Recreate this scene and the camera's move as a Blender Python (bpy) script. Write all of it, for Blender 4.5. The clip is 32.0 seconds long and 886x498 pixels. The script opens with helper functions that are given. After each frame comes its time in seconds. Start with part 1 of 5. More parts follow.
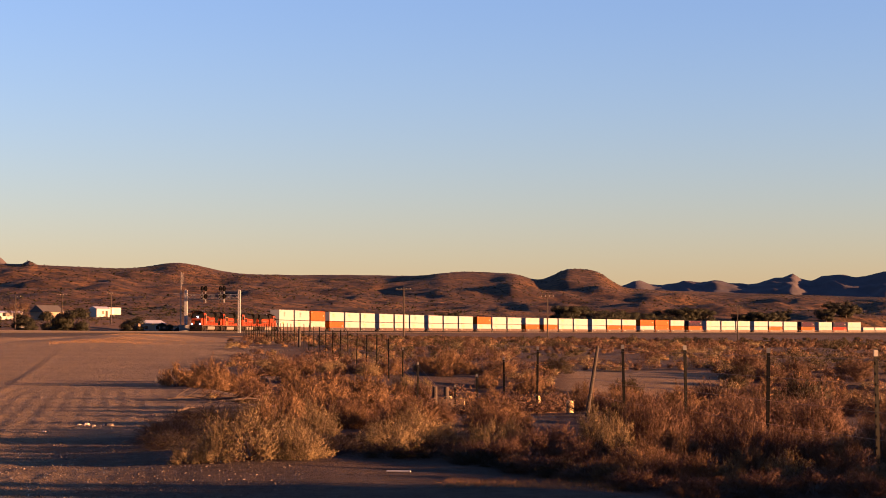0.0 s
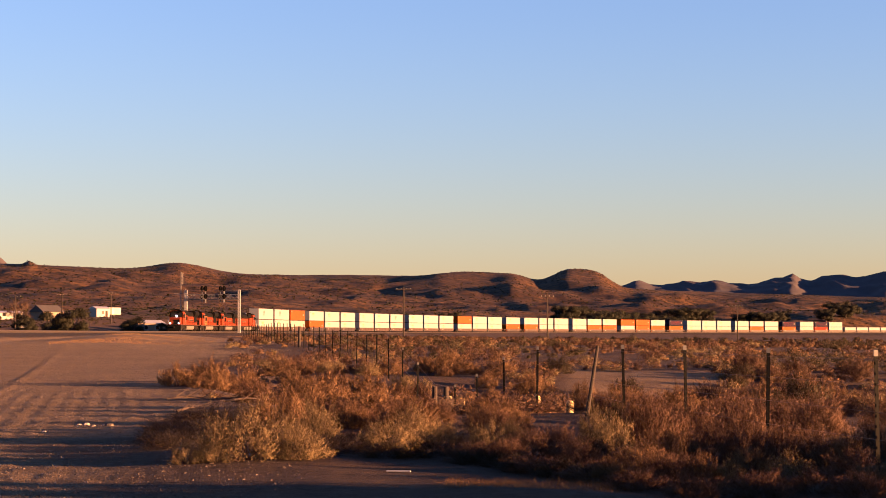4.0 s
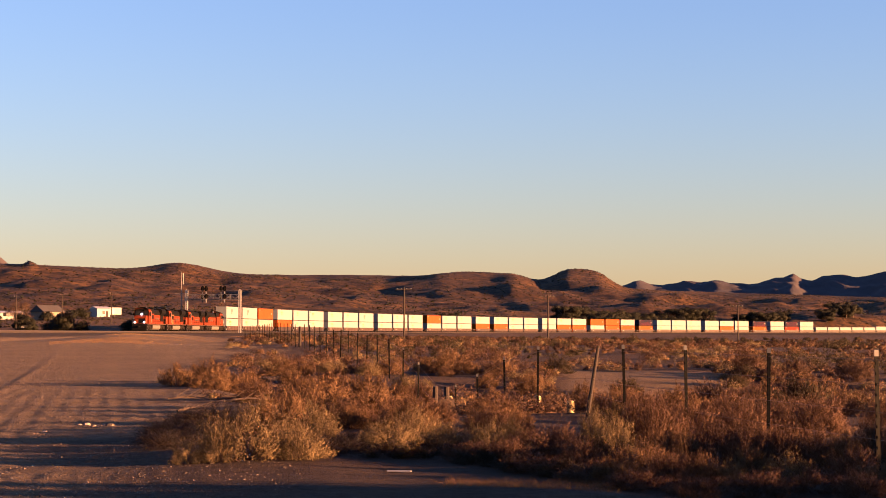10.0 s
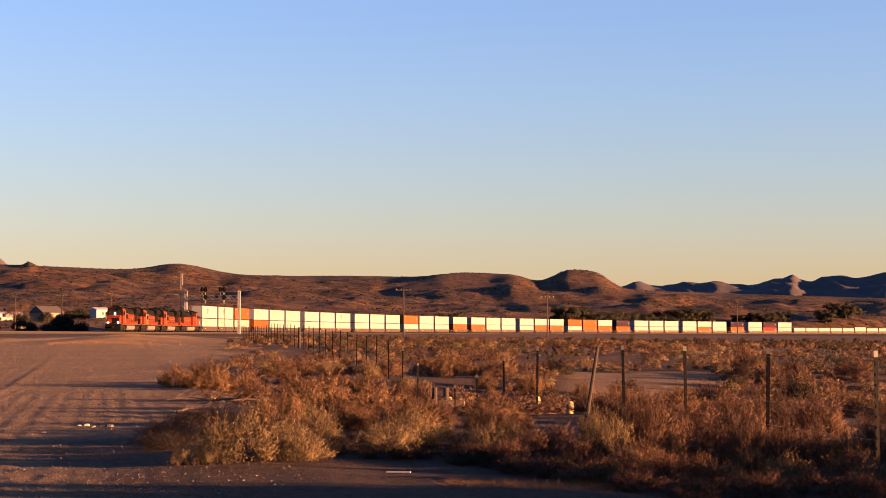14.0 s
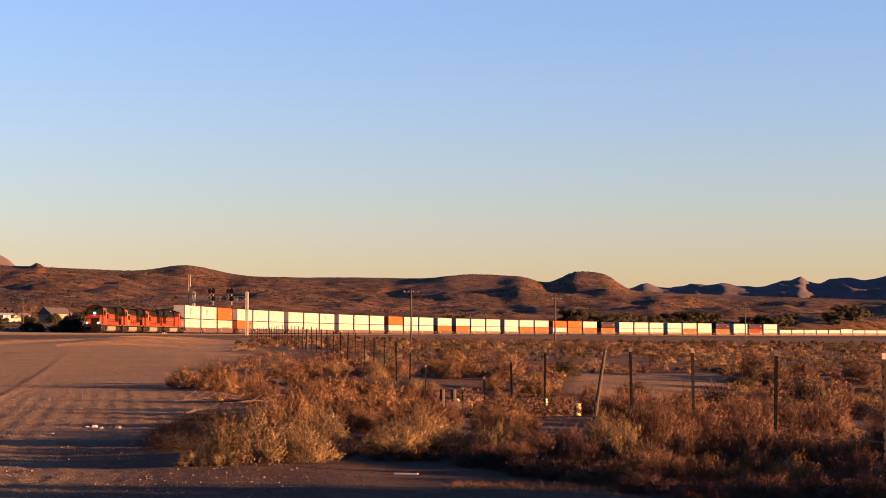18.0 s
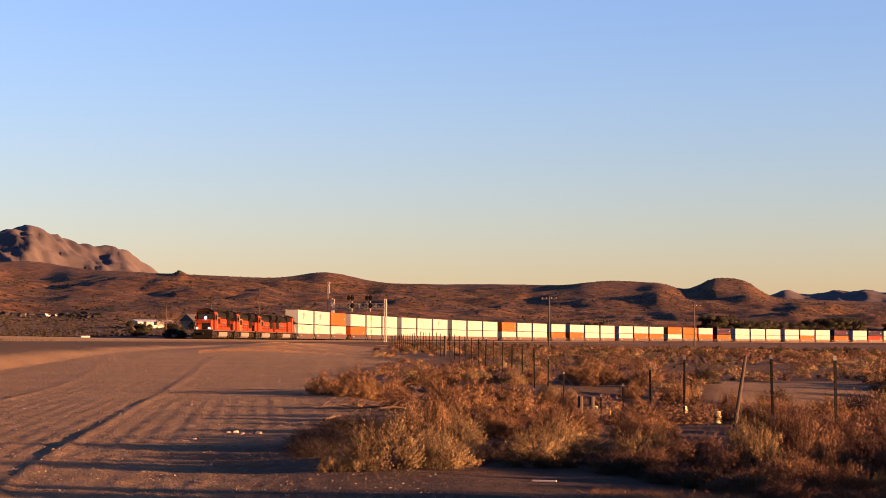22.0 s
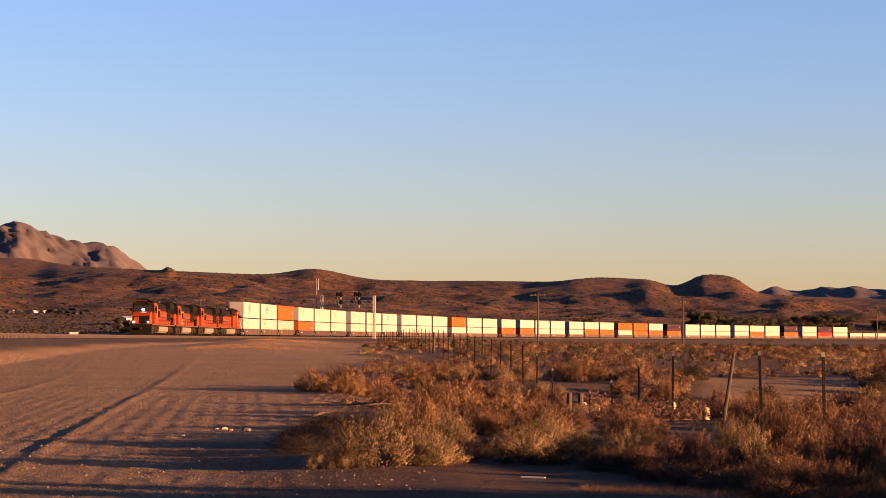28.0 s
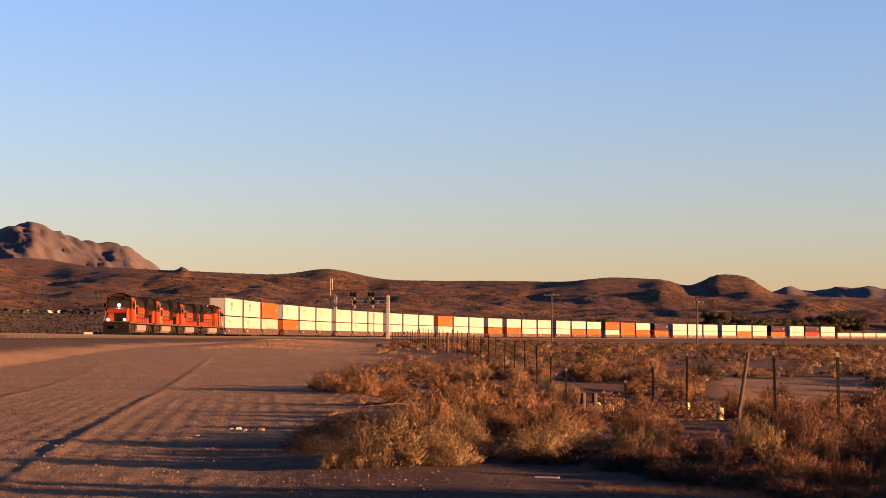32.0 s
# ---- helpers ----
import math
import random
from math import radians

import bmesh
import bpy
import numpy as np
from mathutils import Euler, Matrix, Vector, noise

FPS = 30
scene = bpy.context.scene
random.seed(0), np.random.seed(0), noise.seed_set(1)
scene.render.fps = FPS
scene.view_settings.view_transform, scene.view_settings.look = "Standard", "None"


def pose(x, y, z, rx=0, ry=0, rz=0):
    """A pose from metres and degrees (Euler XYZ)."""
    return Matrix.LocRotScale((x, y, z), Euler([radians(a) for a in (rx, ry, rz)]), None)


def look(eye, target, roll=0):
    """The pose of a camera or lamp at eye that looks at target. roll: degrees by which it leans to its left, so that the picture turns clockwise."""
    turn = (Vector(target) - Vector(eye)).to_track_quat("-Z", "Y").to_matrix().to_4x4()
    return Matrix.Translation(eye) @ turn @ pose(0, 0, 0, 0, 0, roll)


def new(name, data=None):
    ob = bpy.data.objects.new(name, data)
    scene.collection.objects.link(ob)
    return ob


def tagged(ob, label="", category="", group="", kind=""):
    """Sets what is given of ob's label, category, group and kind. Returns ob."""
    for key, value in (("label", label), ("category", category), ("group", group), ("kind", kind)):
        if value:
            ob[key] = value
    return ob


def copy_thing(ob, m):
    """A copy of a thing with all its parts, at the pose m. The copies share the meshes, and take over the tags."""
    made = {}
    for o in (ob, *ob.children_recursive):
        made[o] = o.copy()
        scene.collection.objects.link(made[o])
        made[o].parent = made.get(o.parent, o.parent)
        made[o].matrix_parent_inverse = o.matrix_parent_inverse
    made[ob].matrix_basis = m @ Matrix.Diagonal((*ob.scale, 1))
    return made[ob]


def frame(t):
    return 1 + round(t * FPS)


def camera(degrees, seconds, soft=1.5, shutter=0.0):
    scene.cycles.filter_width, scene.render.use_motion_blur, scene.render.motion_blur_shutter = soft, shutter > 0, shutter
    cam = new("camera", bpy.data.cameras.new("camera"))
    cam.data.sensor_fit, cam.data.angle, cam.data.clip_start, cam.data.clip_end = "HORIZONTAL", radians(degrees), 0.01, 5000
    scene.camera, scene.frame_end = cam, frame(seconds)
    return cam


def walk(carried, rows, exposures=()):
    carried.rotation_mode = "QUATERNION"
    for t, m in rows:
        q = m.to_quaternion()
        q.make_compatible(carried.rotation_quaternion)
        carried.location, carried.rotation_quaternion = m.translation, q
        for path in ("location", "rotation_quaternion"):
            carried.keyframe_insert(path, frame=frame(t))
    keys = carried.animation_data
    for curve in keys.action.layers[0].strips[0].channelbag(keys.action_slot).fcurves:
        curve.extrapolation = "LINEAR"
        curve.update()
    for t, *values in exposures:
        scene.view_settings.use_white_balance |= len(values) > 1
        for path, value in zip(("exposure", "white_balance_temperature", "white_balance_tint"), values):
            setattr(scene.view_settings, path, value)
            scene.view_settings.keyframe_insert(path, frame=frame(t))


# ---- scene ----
# ---- camera: a tripod that stands by the dirt road, still at first, then panned to the left ----
EYE = (0.0, 0.0, 1.65)
cam = camera(27.53, 32.0, soft=0.9)
PAN = (
    (0.0, 0.004, 2.661, 0.0), (3.5, 0.002, 2.66, 0.0), (5.5, 0.002, 2.658, 0.0), (9.5, 0.006, 2.657, 0.0),
    (10.0, 0.019, 2.66, 0.0), (10.5, 0.033, 2.687, 0.0), (11.0, 0.027, 2.69, 0.0), (11.5, 0.017, 2.688, 0.0),
    (12.0, 0.01, 2.688, 0.0), (12.5, 0.003, 2.687, 0.0), (13.0, 0.0, 2.687, 0.0), (14.5, -0.001, 2.687, 0.0),
    (16.5, 0.002, 2.698, 0.01), (17.0, 0.056, 2.713, 0.02), (17.5, 0.145, 2.731, 0.04), (18.0, 0.244, 2.742, 0.06),
    (18.5, 0.338, 2.757, 0.08), (19.0, 0.86, 2.781, 0.09), (19.5, 2.074, 2.825, 0.1), (20.0, 3.198, 2.851, 0.11),
    (20.5, 3.95, 2.89, 0.14), (21.0, 4.455, 2.915, 0.15), (21.5, 4.8, 2.947, 0.14), (22.0, 4.61, 2.95, 0.13),
    (22.5, 4.427, 2.923, 0.13), (23.0, 4.383, 2.894, 0.13), (23.5, 4.357, 2.87, 0.13), (24.0, 4.346, 2.842, 0.13),
    (24.5, 4.331, 2.841, 0.13), (25.0, 4.311, 2.842, 0.13), (25.5, 4.293, 2.842, 0.13), (27.5, 4.261, 2.842, 0.13),
    (28.0, 4.255, 2.842, 0.12), (28.5, 4.249, 2.839, 0.11), (29.0, 4.237, 2.825, 0.09), (29.5, 4.227, 2.827, 0.08),
    (30.0, 4.23, 2.823, 0.08), (30.5, 4.243, 2.822, 0.08), (31.0, 4.353, 2.822, 0.1), (31.5, 4.503, 2.835, 0.12),
    (32.0, 4.691, 2.843, 0.12),
)


def stand(turn, tilt, roll):
    return pose(*EYE, 90 + tilt, 0, turn) @ pose(0, 0, 0, 0, 0, roll)


EXPOSURE = 2.71
walk(cam, [(t, stand(a, b, c)) for t, a, b, c in PAN], [(t, EXPOSURE + e, 5400, 47.0) for t, e in ((0, -0.1), (3.5, -0.02), (6, 0), (25, 0), (27.5, -0.1), (32, -0.1))])

# ---- light: a low evening sun from behind and to the right, clear sky ----
SUN_ELEVATION, SUN_BEARING = 6.0, 106.0  # degrees; the bearing runs clockwise from +y
world = bpy.data.worlds.new("evening_sky")
scene.world = world
world.use_nodes = True
wn = world.node_tree.nodes
sky = wn.new("ShaderNodeTexSky")
sky.sky_type, sky.sun_disc = "NISHITA", False
sky.sun_elevation, sky.sun_rotation = radians(SUN_ELEVATION), radians(SUN_BEARING)
sky.altitude, sky.air_density, sky.dust_density, sky.ozone_density = 700, 1.42, 0.3, 3.0
world.node_tree.links.new(sky.outputs[0], wn["Background"].inputs[0])
wn["Background"].inputs[1].default_value = 0.046
sun = new("sun", bpy.data.lights.new("sun", "SUN"))
sun.data.energy, sun.data.angle, sun.data.color = 8.8, radians(0.55), (1.0, 0.462, 0.104)
sb, se = radians(SUN_BEARING), radians(SUN_ELEVATION)
SUNWARD = Vector((math.sin(sb) * math.cos(se), math.cos(sb) * math.cos(se), math.sin(se)))
sun.matrix_world = look(SUNWARD * 100, (0, 0, 0))


# ---- materials ----
def hexa(c):
    return (*c, 1.0)


def material(name, dark, light, scale=4.0, rough=0.8, metal=0.0, bump=0.0, fine=40.0, spec=0.4, spread=0.35, random_tint=0.0, coords="Object"):
    """Colour between dark and light by noise at two sizes, with relief."""
    m = bpy.data.materials.new(name)
    m.use_nodes = True
    n, l = m.node_tree.nodes, m.node_tree.links
    b = n["Principled BSDF"]
    b.inputs["Roughness"].default_value, b.inputs["Metallic"].default_value = rough, metal
    b.inputs["Specular IOR Level"].default_value = spec
    tc = n.new("ShaderNodeTexCoord")
    n1, n2 = n.new("ShaderNodeTexNoise"), n.new("ShaderNodeTexNoise")
    n1.inputs["Scale"].default_value, n1.inputs["Detail"].default_value = scale, 6
    n2.inputs["Scale"].default_value, n2.inputs["Detail"].default_value = fine, 4
    for q in (n1, n2):
        l.new(tc.outputs[coords], q.inputs["Vector"])
    add = n.new("ShaderNodeMath")
    add.operation = "ADD"
    l.new(n1.outputs[0], add.inputs[0])
    l.new(n2.outputs[0], add.inputs[1])
    src = add.outputs[0]
    if random_tint:
        info, mul, add2 = n.new("ShaderNodeObjectInfo"), n.new("ShaderNodeMath"), n.new("ShaderNodeMath")
        mul.operation, add2.operation = "MULTIPLY_ADD", "ADD"
        mul.inputs[1].default_value, mul.inputs[2].default_value = random_tint, -random_tint / 2
        l.new(info.outputs["Random"], mul.inputs[0])
        l.new(src, add2.inputs[0])
        l.new(mul.outputs[0], add2.inputs[1])
        src = add2.outputs[0]
    mr = n.new("ShaderNodeMapRange")
    mr.inputs[1].default_value, mr.inputs[2].default_value = 1 - spread, 1 + spread
    l.new(src, mr.inputs[0])
    mix = n.new("ShaderNodeMix")
    mix.data_type = "RGBA"
    l.new(mr.outputs[0], mix.inputs[0])
    mix.inputs[6].default_value, mix.inputs[7].default_value = hexa(dark), hexa(light)
    l.new(mix.outputs[2], b.inputs["Base Color"])
    if bump:
        bp = n.new("ShaderNodeBump")
        bp.inputs["Strength"].default_value, bp.inputs["Distance"].default_value = 0.6, bump
        l.new(add.outputs[0], bp.inputs["Height"])
        l.new(bp.outputs[0], b.inputs["Normal"])
    return m


def glow(name, colour, strength):
    m = bpy.data.materials.new(name)
    m.use_nodes = True
    b = m.node_tree.nodes["Principled BSDF"]
    b.inputs["Base Color"].default_value = hexa(colour)
    b.inputs["Emission Color"].default_value = hexa(colour)
    b.inputs["Emission Strength"].default_value = strength
    return m


def foliage_material(name, dark, light, thin=0.25, tint=0.5):
    """Leaves and dry twigs: colour varies from piece to piece and from plant to plant; a little light passes through."""
    m = bpy.data.materials.new(name)
    m.use_nodes = True
    n, l = m.node_tree.nodes, m.node_tree.links
    b = n["Principled BSDF"]
    b.inputs["Roughness"].default_value, b.inputs["Specular IOR Level"].default_value = 0.75, 0.2
    geo, info, add = n.new("ShaderNodeNewGeometry"), n.new("ShaderNodeObjectInfo"), n.new("ShaderNodeMath")
    add.operation = "MULTIPLY_ADD"
    add.inputs[1].default_value = tint
    l.new(info.outputs["Random"], add.inputs[0])
    sub = n.new("ShaderNodeMath")
    sub.operation = "MULTIPLY_ADD"
    sub.inputs[1].default_value, sub.inputs[2].default_value = 0.4, 0.3 - tint / 2
    l.new(geo.outputs["Random Per Island"], sub.inputs[0])
    l.new(sub.outputs[0], add.inputs[2])
    mix = n.new("ShaderNodeMix")
    mix.data_type = "RGBA"
    l.new(add.outputs[0], mix.inputs[0])
    mix.inputs[6].default_value, mix.inputs[7].default_value = hexa(dark), hexa(light)
    l.new(mix.outputs[2], b.inputs["Base Color"])
    tr, ms = n.new("ShaderNodeBsdfTranslucent"), n.new("ShaderNodeMixShader")
    l.new(mix.outputs[2], tr.inputs[0])
    ms.inputs[0].default_value = thin
    l.new(b.outputs[0], ms.inputs[1])
    l.new(tr.outputs[0], ms.inputs[2])
    l.new(ms.outputs[0], n["Material Output"].inputs[0])
    return m


M = {}
M["orange"] = material("locomotive_orange", (0.0720, 0.0118, 0.0002), (0.0980, 0.0175, 0.0004), 0.8, 0.7, 0, 0, 7, 0.05, 0.3)
M["orange_fresh"] = material("fresh_orange_paint", (0.1125, 0.0345, 0.0023), (0.1350, 0.0450, 0.0037), 0.6, 0.6, 0, 0, 9, 0.15)
M["black"] = material("black_paint", (0.0012, 0.0011, 0.0011), (0.0034, 0.0030, 0.0028), 1.0, 0.85, 0, 0, 12, 0.06)
M["cream_stripe"] = material("yellow_stripe_paint", (0.0332, 0.0124, 0.0017), (0.0581, 0.0216, 0.0033), 1.0, 0.5)
M["truck"] = material("dusty_bogie_iron", (0.0030, 0.0023, 0.0018), (0.0090, 0.0066, 0.0050), 2.0, 0.9, 0.1, 0, 14, 0.1)
M["tank"] = material("dusty_grey_tank", (0.0485, 0.0404, 0.0340), (0.0711, 0.0614, 0.0518), 1.0, 0.7, 0.1, 0, 9)
M["glass"] = material("dark_window_glass", (0.0040, 0.0045, 0.0055), (0.0090, 0.0095, 0.0110), 1.0, 0.12, 0, 0, 6, 0.3)
M["headlight"] = glow("headlight_glow", (1.0, 0.86, 0.62), 13.5)
M["white_box"] = material("white_container_paint", (0.1110, 0.1200, 0.1270), (0.1280, 0.1380, 0.1450), 0.25, 0.7, 0, 0, 3, 0.08, 0.3, 0.2)
M["orange_box"] = material("orange_container_paint", (0.1150, 0.0275, 0.0005), (0.1400, 0.0360, 0.0009), 0.25, 0.75, 0, 0, 3, 0.03, 0.3, 0.3)
M["grey_box"] = material("pale_grey_container_paint", (0.0913, 0.0856, 0.0761), (0.1217, 0.1141, 0.1027), 0.3, 0.55, 0, 0, 3)
M["navy_box"] = material("dark_blue_container_paint", (0.0060, 0.0070, 0.0160), (0.0100, 0.0110, 0.0200), 0.3, 0.85, 0, 0, 3, 0.02)
M["red_box"] = material("rust_red_container_paint", (0.0900, 0.0105, 0.0020), (0.1250, 0.0170, 0.0035), 0.3, 0.8, 0, 0, 3, 0.03)
M["mark_gold"] = material("golden_brown_mark", (0.1328, 0.0830, 0.0208), (0.1826, 0.1162, 0.0332), 2, 0.6)
M["mark_dark"] = material("dark_mark", (0.0415, 0.0373, 0.0332), (0.0830, 0.0747, 0.0664), 2, 0.6)
M["mark_white"] = material("white_mark", (0.1400, 0.1350, 0.1200), (0.1800, 0.1750, 0.1600), 2, 0.6)
M["well_brown"] = material("brown_well_car_paint", (0.0060, 0.0014, 0.0008), (0.0110, 0.0028, 0.0016), 0.7, 0.7, 0, 0, 6, 0.4, 0.35, 0.4)
M["well_tan"] = material("tan_well_car_paint", (0.0140, 0.0052, 0.0016), (0.0210, 0.0082, 0.0027), 0.7, 0.7, 0, 0, 6)
M["galvanised"] = material("galvanised_steel", (0.0830, 0.0830, 0.0830), (0.1328, 0.1286, 0.1245), 3, 0.5, 0.5, 0, 20)
M["mast_paint"] = material("pale_aluminium_paint", (0.1500, 0.1500, 0.1450), (0.2100, 0.2080, 0.2000), 2, 0.6, 0.0, 0, 12)
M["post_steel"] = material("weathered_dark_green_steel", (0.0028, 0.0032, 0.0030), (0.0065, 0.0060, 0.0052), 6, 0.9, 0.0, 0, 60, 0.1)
M["post_tip"] = material("white_painted_tip", (0.0527, 0.0527, 0.0498), (0.0878, 0.0849, 0.0790), 6, 0.7)
M["wood"] = material("weathered_wood", (0.0066, 0.0040, 0.0027), (0.0183, 0.0112, 0.0071), 3, 0.9, 0, 0.01, 30)
M["wire"] = material("rusty_wire", (0.0664, 0.0415, 0.0332), (0.1328, 0.0830, 0.0581), 3, 0.7, 0.5)
M["yellow"] = material("faded_yellow_paint", (0.1989, 0.1346, 0.0351), (0.2691, 0.1989, 0.0702), 5, 0.6, 0, 0, 30)
M["steel_rail"] = material("rail_steel", (0.0100, 0.0058, 0.0042), (0.0208, 0.0124, 0.0091), 2, 0.7, 0.2)
M["rail_top"] = material("polished_rail_head", (0.0996, 0.0830, 0.0747), (0.1660, 0.1411, 0.1245), 2, 0.45, 1.0)
M["sleeper"] = material("creosoted_sleeper", (0.0100, 0.0071, 0.0058), (0.0232, 0.0166, 0.0133), 2, 0.9)
M["rock"] = material("pale_desert_stone", (0.022, 0.016, 0.012), (0.27, 0.21, 0.16), 3, 0.9, 0, 0, 30, 0.3, 0.3, 0.8)
M["white_wall"] = material("white_painted_siding", (0.1398, 0.1346, 0.1259), (0.1748, 0.1696, 0.1608), 0.6, 0.7, 0, 0, 8)
M["tan_wall"] = material("tan_stucco", (0.0926, 0.0648, 0.0417), (0.1203, 0.0879, 0.0579), 0.6, 0.85, 0, 0, 8)
M["roof_dark"] = material("dark_shingle_roof", (0.0126, 0.0118, 0.0118), (0.0295, 0.0252, 0.0232), 1.0, 0.8, 0, 0, 8)
M["roof_pale"] = material("pale_metal_roof", (0.1767, 0.1767, 0.1809), (0.2314, 0.2314, 0.2356), 1.0, 0.45, 0.3, 0, 8)
M["car_white"] = material("white_car_paint", (0.1748, 0.1748, 0.1748), (0.2097, 0.2097, 0.2097), 1, 0.3)
M["car_dark"] = material("dark_blue_car_paint", (0.0030, 0.0035, 0.0045), (0.0070, 0.0080, 0.0100), 1, 0.7, 0, 0, 40, 0.1)
M["car_green"] = material("grey_green_car_paint", (0.0830, 0.1037, 0.0996), (0.1162, 0.1369, 0.1328), 1, 0.35)
M["rubber"] = material("tyre_rubber", (0.0124, 0.0124, 0.0124), (0.0249, 0.0249, 0.0249), 3, 0.9)
M["bark"] = material("desert_tree_bark", (0.0324, 0.0242, 0.0189), (0.0701, 0.0539, 0.0432), 3, 0.95)
M["plank"] = material("pale_bleached_board", (0.2158, 0.1942, 0.1618), (0.3129, 0.2859, 0.2482), 4, 0.8)
# dead twigs, their colour darkened to hold the shade on the roadside brush
M["dead_twig_shaded"] = foliage_material("dead_grey_brown_twigs_shade_darkened", (0.0025, 0.0016, 0.0011), (0.0095, 0.0060, 0.0040), 0.03)
M["dead_wood"] = material("bleached_dead_wood", (0.026, 0.017, 0.011), (0.064, 0.043, 0.029), 3, 0.9, 0, 0.004, 30)
M["twig"] = foliage_material("dry_brown_twigs", (0.0123, 0.0061, 0.0041), (0.0388, 0.0208, 0.0136), 0.1)
M["sage"] = foliage_material("grey_green_sage_leaves", (0.0500, 0.0370, 0.0140), (0.1550, 0.1120, 0.0460), 0.10, 0.5)
M["straw"] = foliage_material("straw_coloured_dry_brush", (0.0480, 0.0260, 0.0085), (0.1300, 0.0760, 0.0280), 0.10, 0.5)
M["rust_brush"] = foliage_material("reddish_brown_dry_brush", (0.0250, 0.0121, 0.0056), (0.0810, 0.0435, 0.0208), 0.08, 0.5)
M["creosote"] = foliage_material("dark_olive_leaves", (0.0078, 0.0072, 0.0026), (0.0256, 0.0190, 0.0065), 0.12, 0.7)
M["tree_leaf"] = foliage_material("dark_green_tree_leaves", (0.0038, 0.0051, 0.0022), (0.0151, 0.0151, 0.0058), 0.25, 0.3)
M["bare_tree"] = foliage_material("bare_tan_branches", (0.0301, 0.0168, 0.0092), (0.0661, 0.0393, 0.0226), 0.2, 0.3)


# ---- small mesh kit ----
class Geo:
    """Collects boxes, tubes and faces into one mesh."""

    def __init__(self):
        self.v, self.f = [], []

    def add(self, verts, faces, m=None):
        k = len(self.v)
        self.v += [tuple(m @ Vector(p)) for p in verts] if m else [tuple(p) for p in verts]
        self.f += [tuple(i + k for i in q) for q in faces]
        return self

    def box(self, x0, x1, y0, y1, z0, z1, m=None, bevel=0.0):
        if bevel:
            return self.prism([(y0 + bevel, z0), (y1 - bevel, z0), (y1, z0 + bevel), (y1, z1 - bevel), (y1 - bevel, z1), (y0 + bevel, z1), (y0, z1 - bevel), (y0, z0 + bevel)], x0, x1, m)
        vs = [(x, y, z) for x in (x0, x1) for y in (y0, y1) for z in (z0, z1)]
        return self.add(vs, [(0, 1, 3, 2), (4, 6, 7, 5), (0, 4, 5, 1), (2, 3, 7, 6), (0, 2, 6, 4), (1, 5, 7, 3)], m)

    def prism(self, section, x0, x1, m=None):
        """A section of (y, z) swept along x."""
        n = len(section)
        vs = [(x0, y, z) for y, z in section] + [(x1, y, z) for y, z in section]
        fs = [tuple(range(n - 1, -1, -1)), tuple(range(n, 2 * n))] + [(i, (i + 1) % n, n + (i + 1) % n, n + i) for i in range(n)]
        return self.add(vs, fs, m)

    def side(self, outline, y0, y1, m=None):
        """An outline of (x, z) swept along y."""
        n = len(outline)
        vs = [(x, y0, z) for x, z in outline] + [(x, y1, z) for x, z in outline]
        fs = [tuple(range(n)), tuple(range(2 * n - 1, n - 1, -1))] + [(i, n + i, n + (i + 1) % n, (i + 1) % n) for i in range(n)]
        return self.add(vs, fs, m)

    def tube(self, a, b, r0, r1=None, n=8):
        r1 = r0 if r1 is None else r1
        a, b = Vector(a), Vector(b)
        d = (b - a).normalized()
        u = d.orthogonal().normalized()
        w = d.cross(u)
        vs = []
        for p, r in ((a, r0), (b, r1)):
            vs += [p + (u * math.cos(k * 2 * math.pi / n) + w * math.sin(k * 2 * math.pi / n)) * r for k in range(n)]
        fs = [(i, (i + 1) % n, n + (i + 1) % n, n + i) for i in range(n)] + [tuple(range(n - 1, -1, -1)), tuple(range(n, 2 * n))]
        return self.add(vs, fs)

    def mesh(self, name, mat, smooth=False):
        me = bpy.data.meshes.new(name)
        me.from_pydata(self.v, [], self.f)
        me.materials.append(mat)
        if smooth:
            me.polygons.foreach_set("use_smooth", [True] * len(me.polygons))
        me.update()
        return me


def part(name, geo, mat, parent, label="", m=None):
    """One mesh object under a thing or a part."""
    me = geo if isinstance(geo, bpy.types.Mesh) else geo.mesh(name, mat)
    ob = new(name, me)
    ob.parent = parent
    if m is not None:
        ob.matrix_basis = m
    return tagged(ob, label) if label else ob


def thing(name, label, category, group="", m=None, kind=""):
    ob = new(name)
    ob.empty_display_size = 0.2
    if m is not None:
        ob.matrix_basis = m
    return tagged(ob, label, category, group, kind)


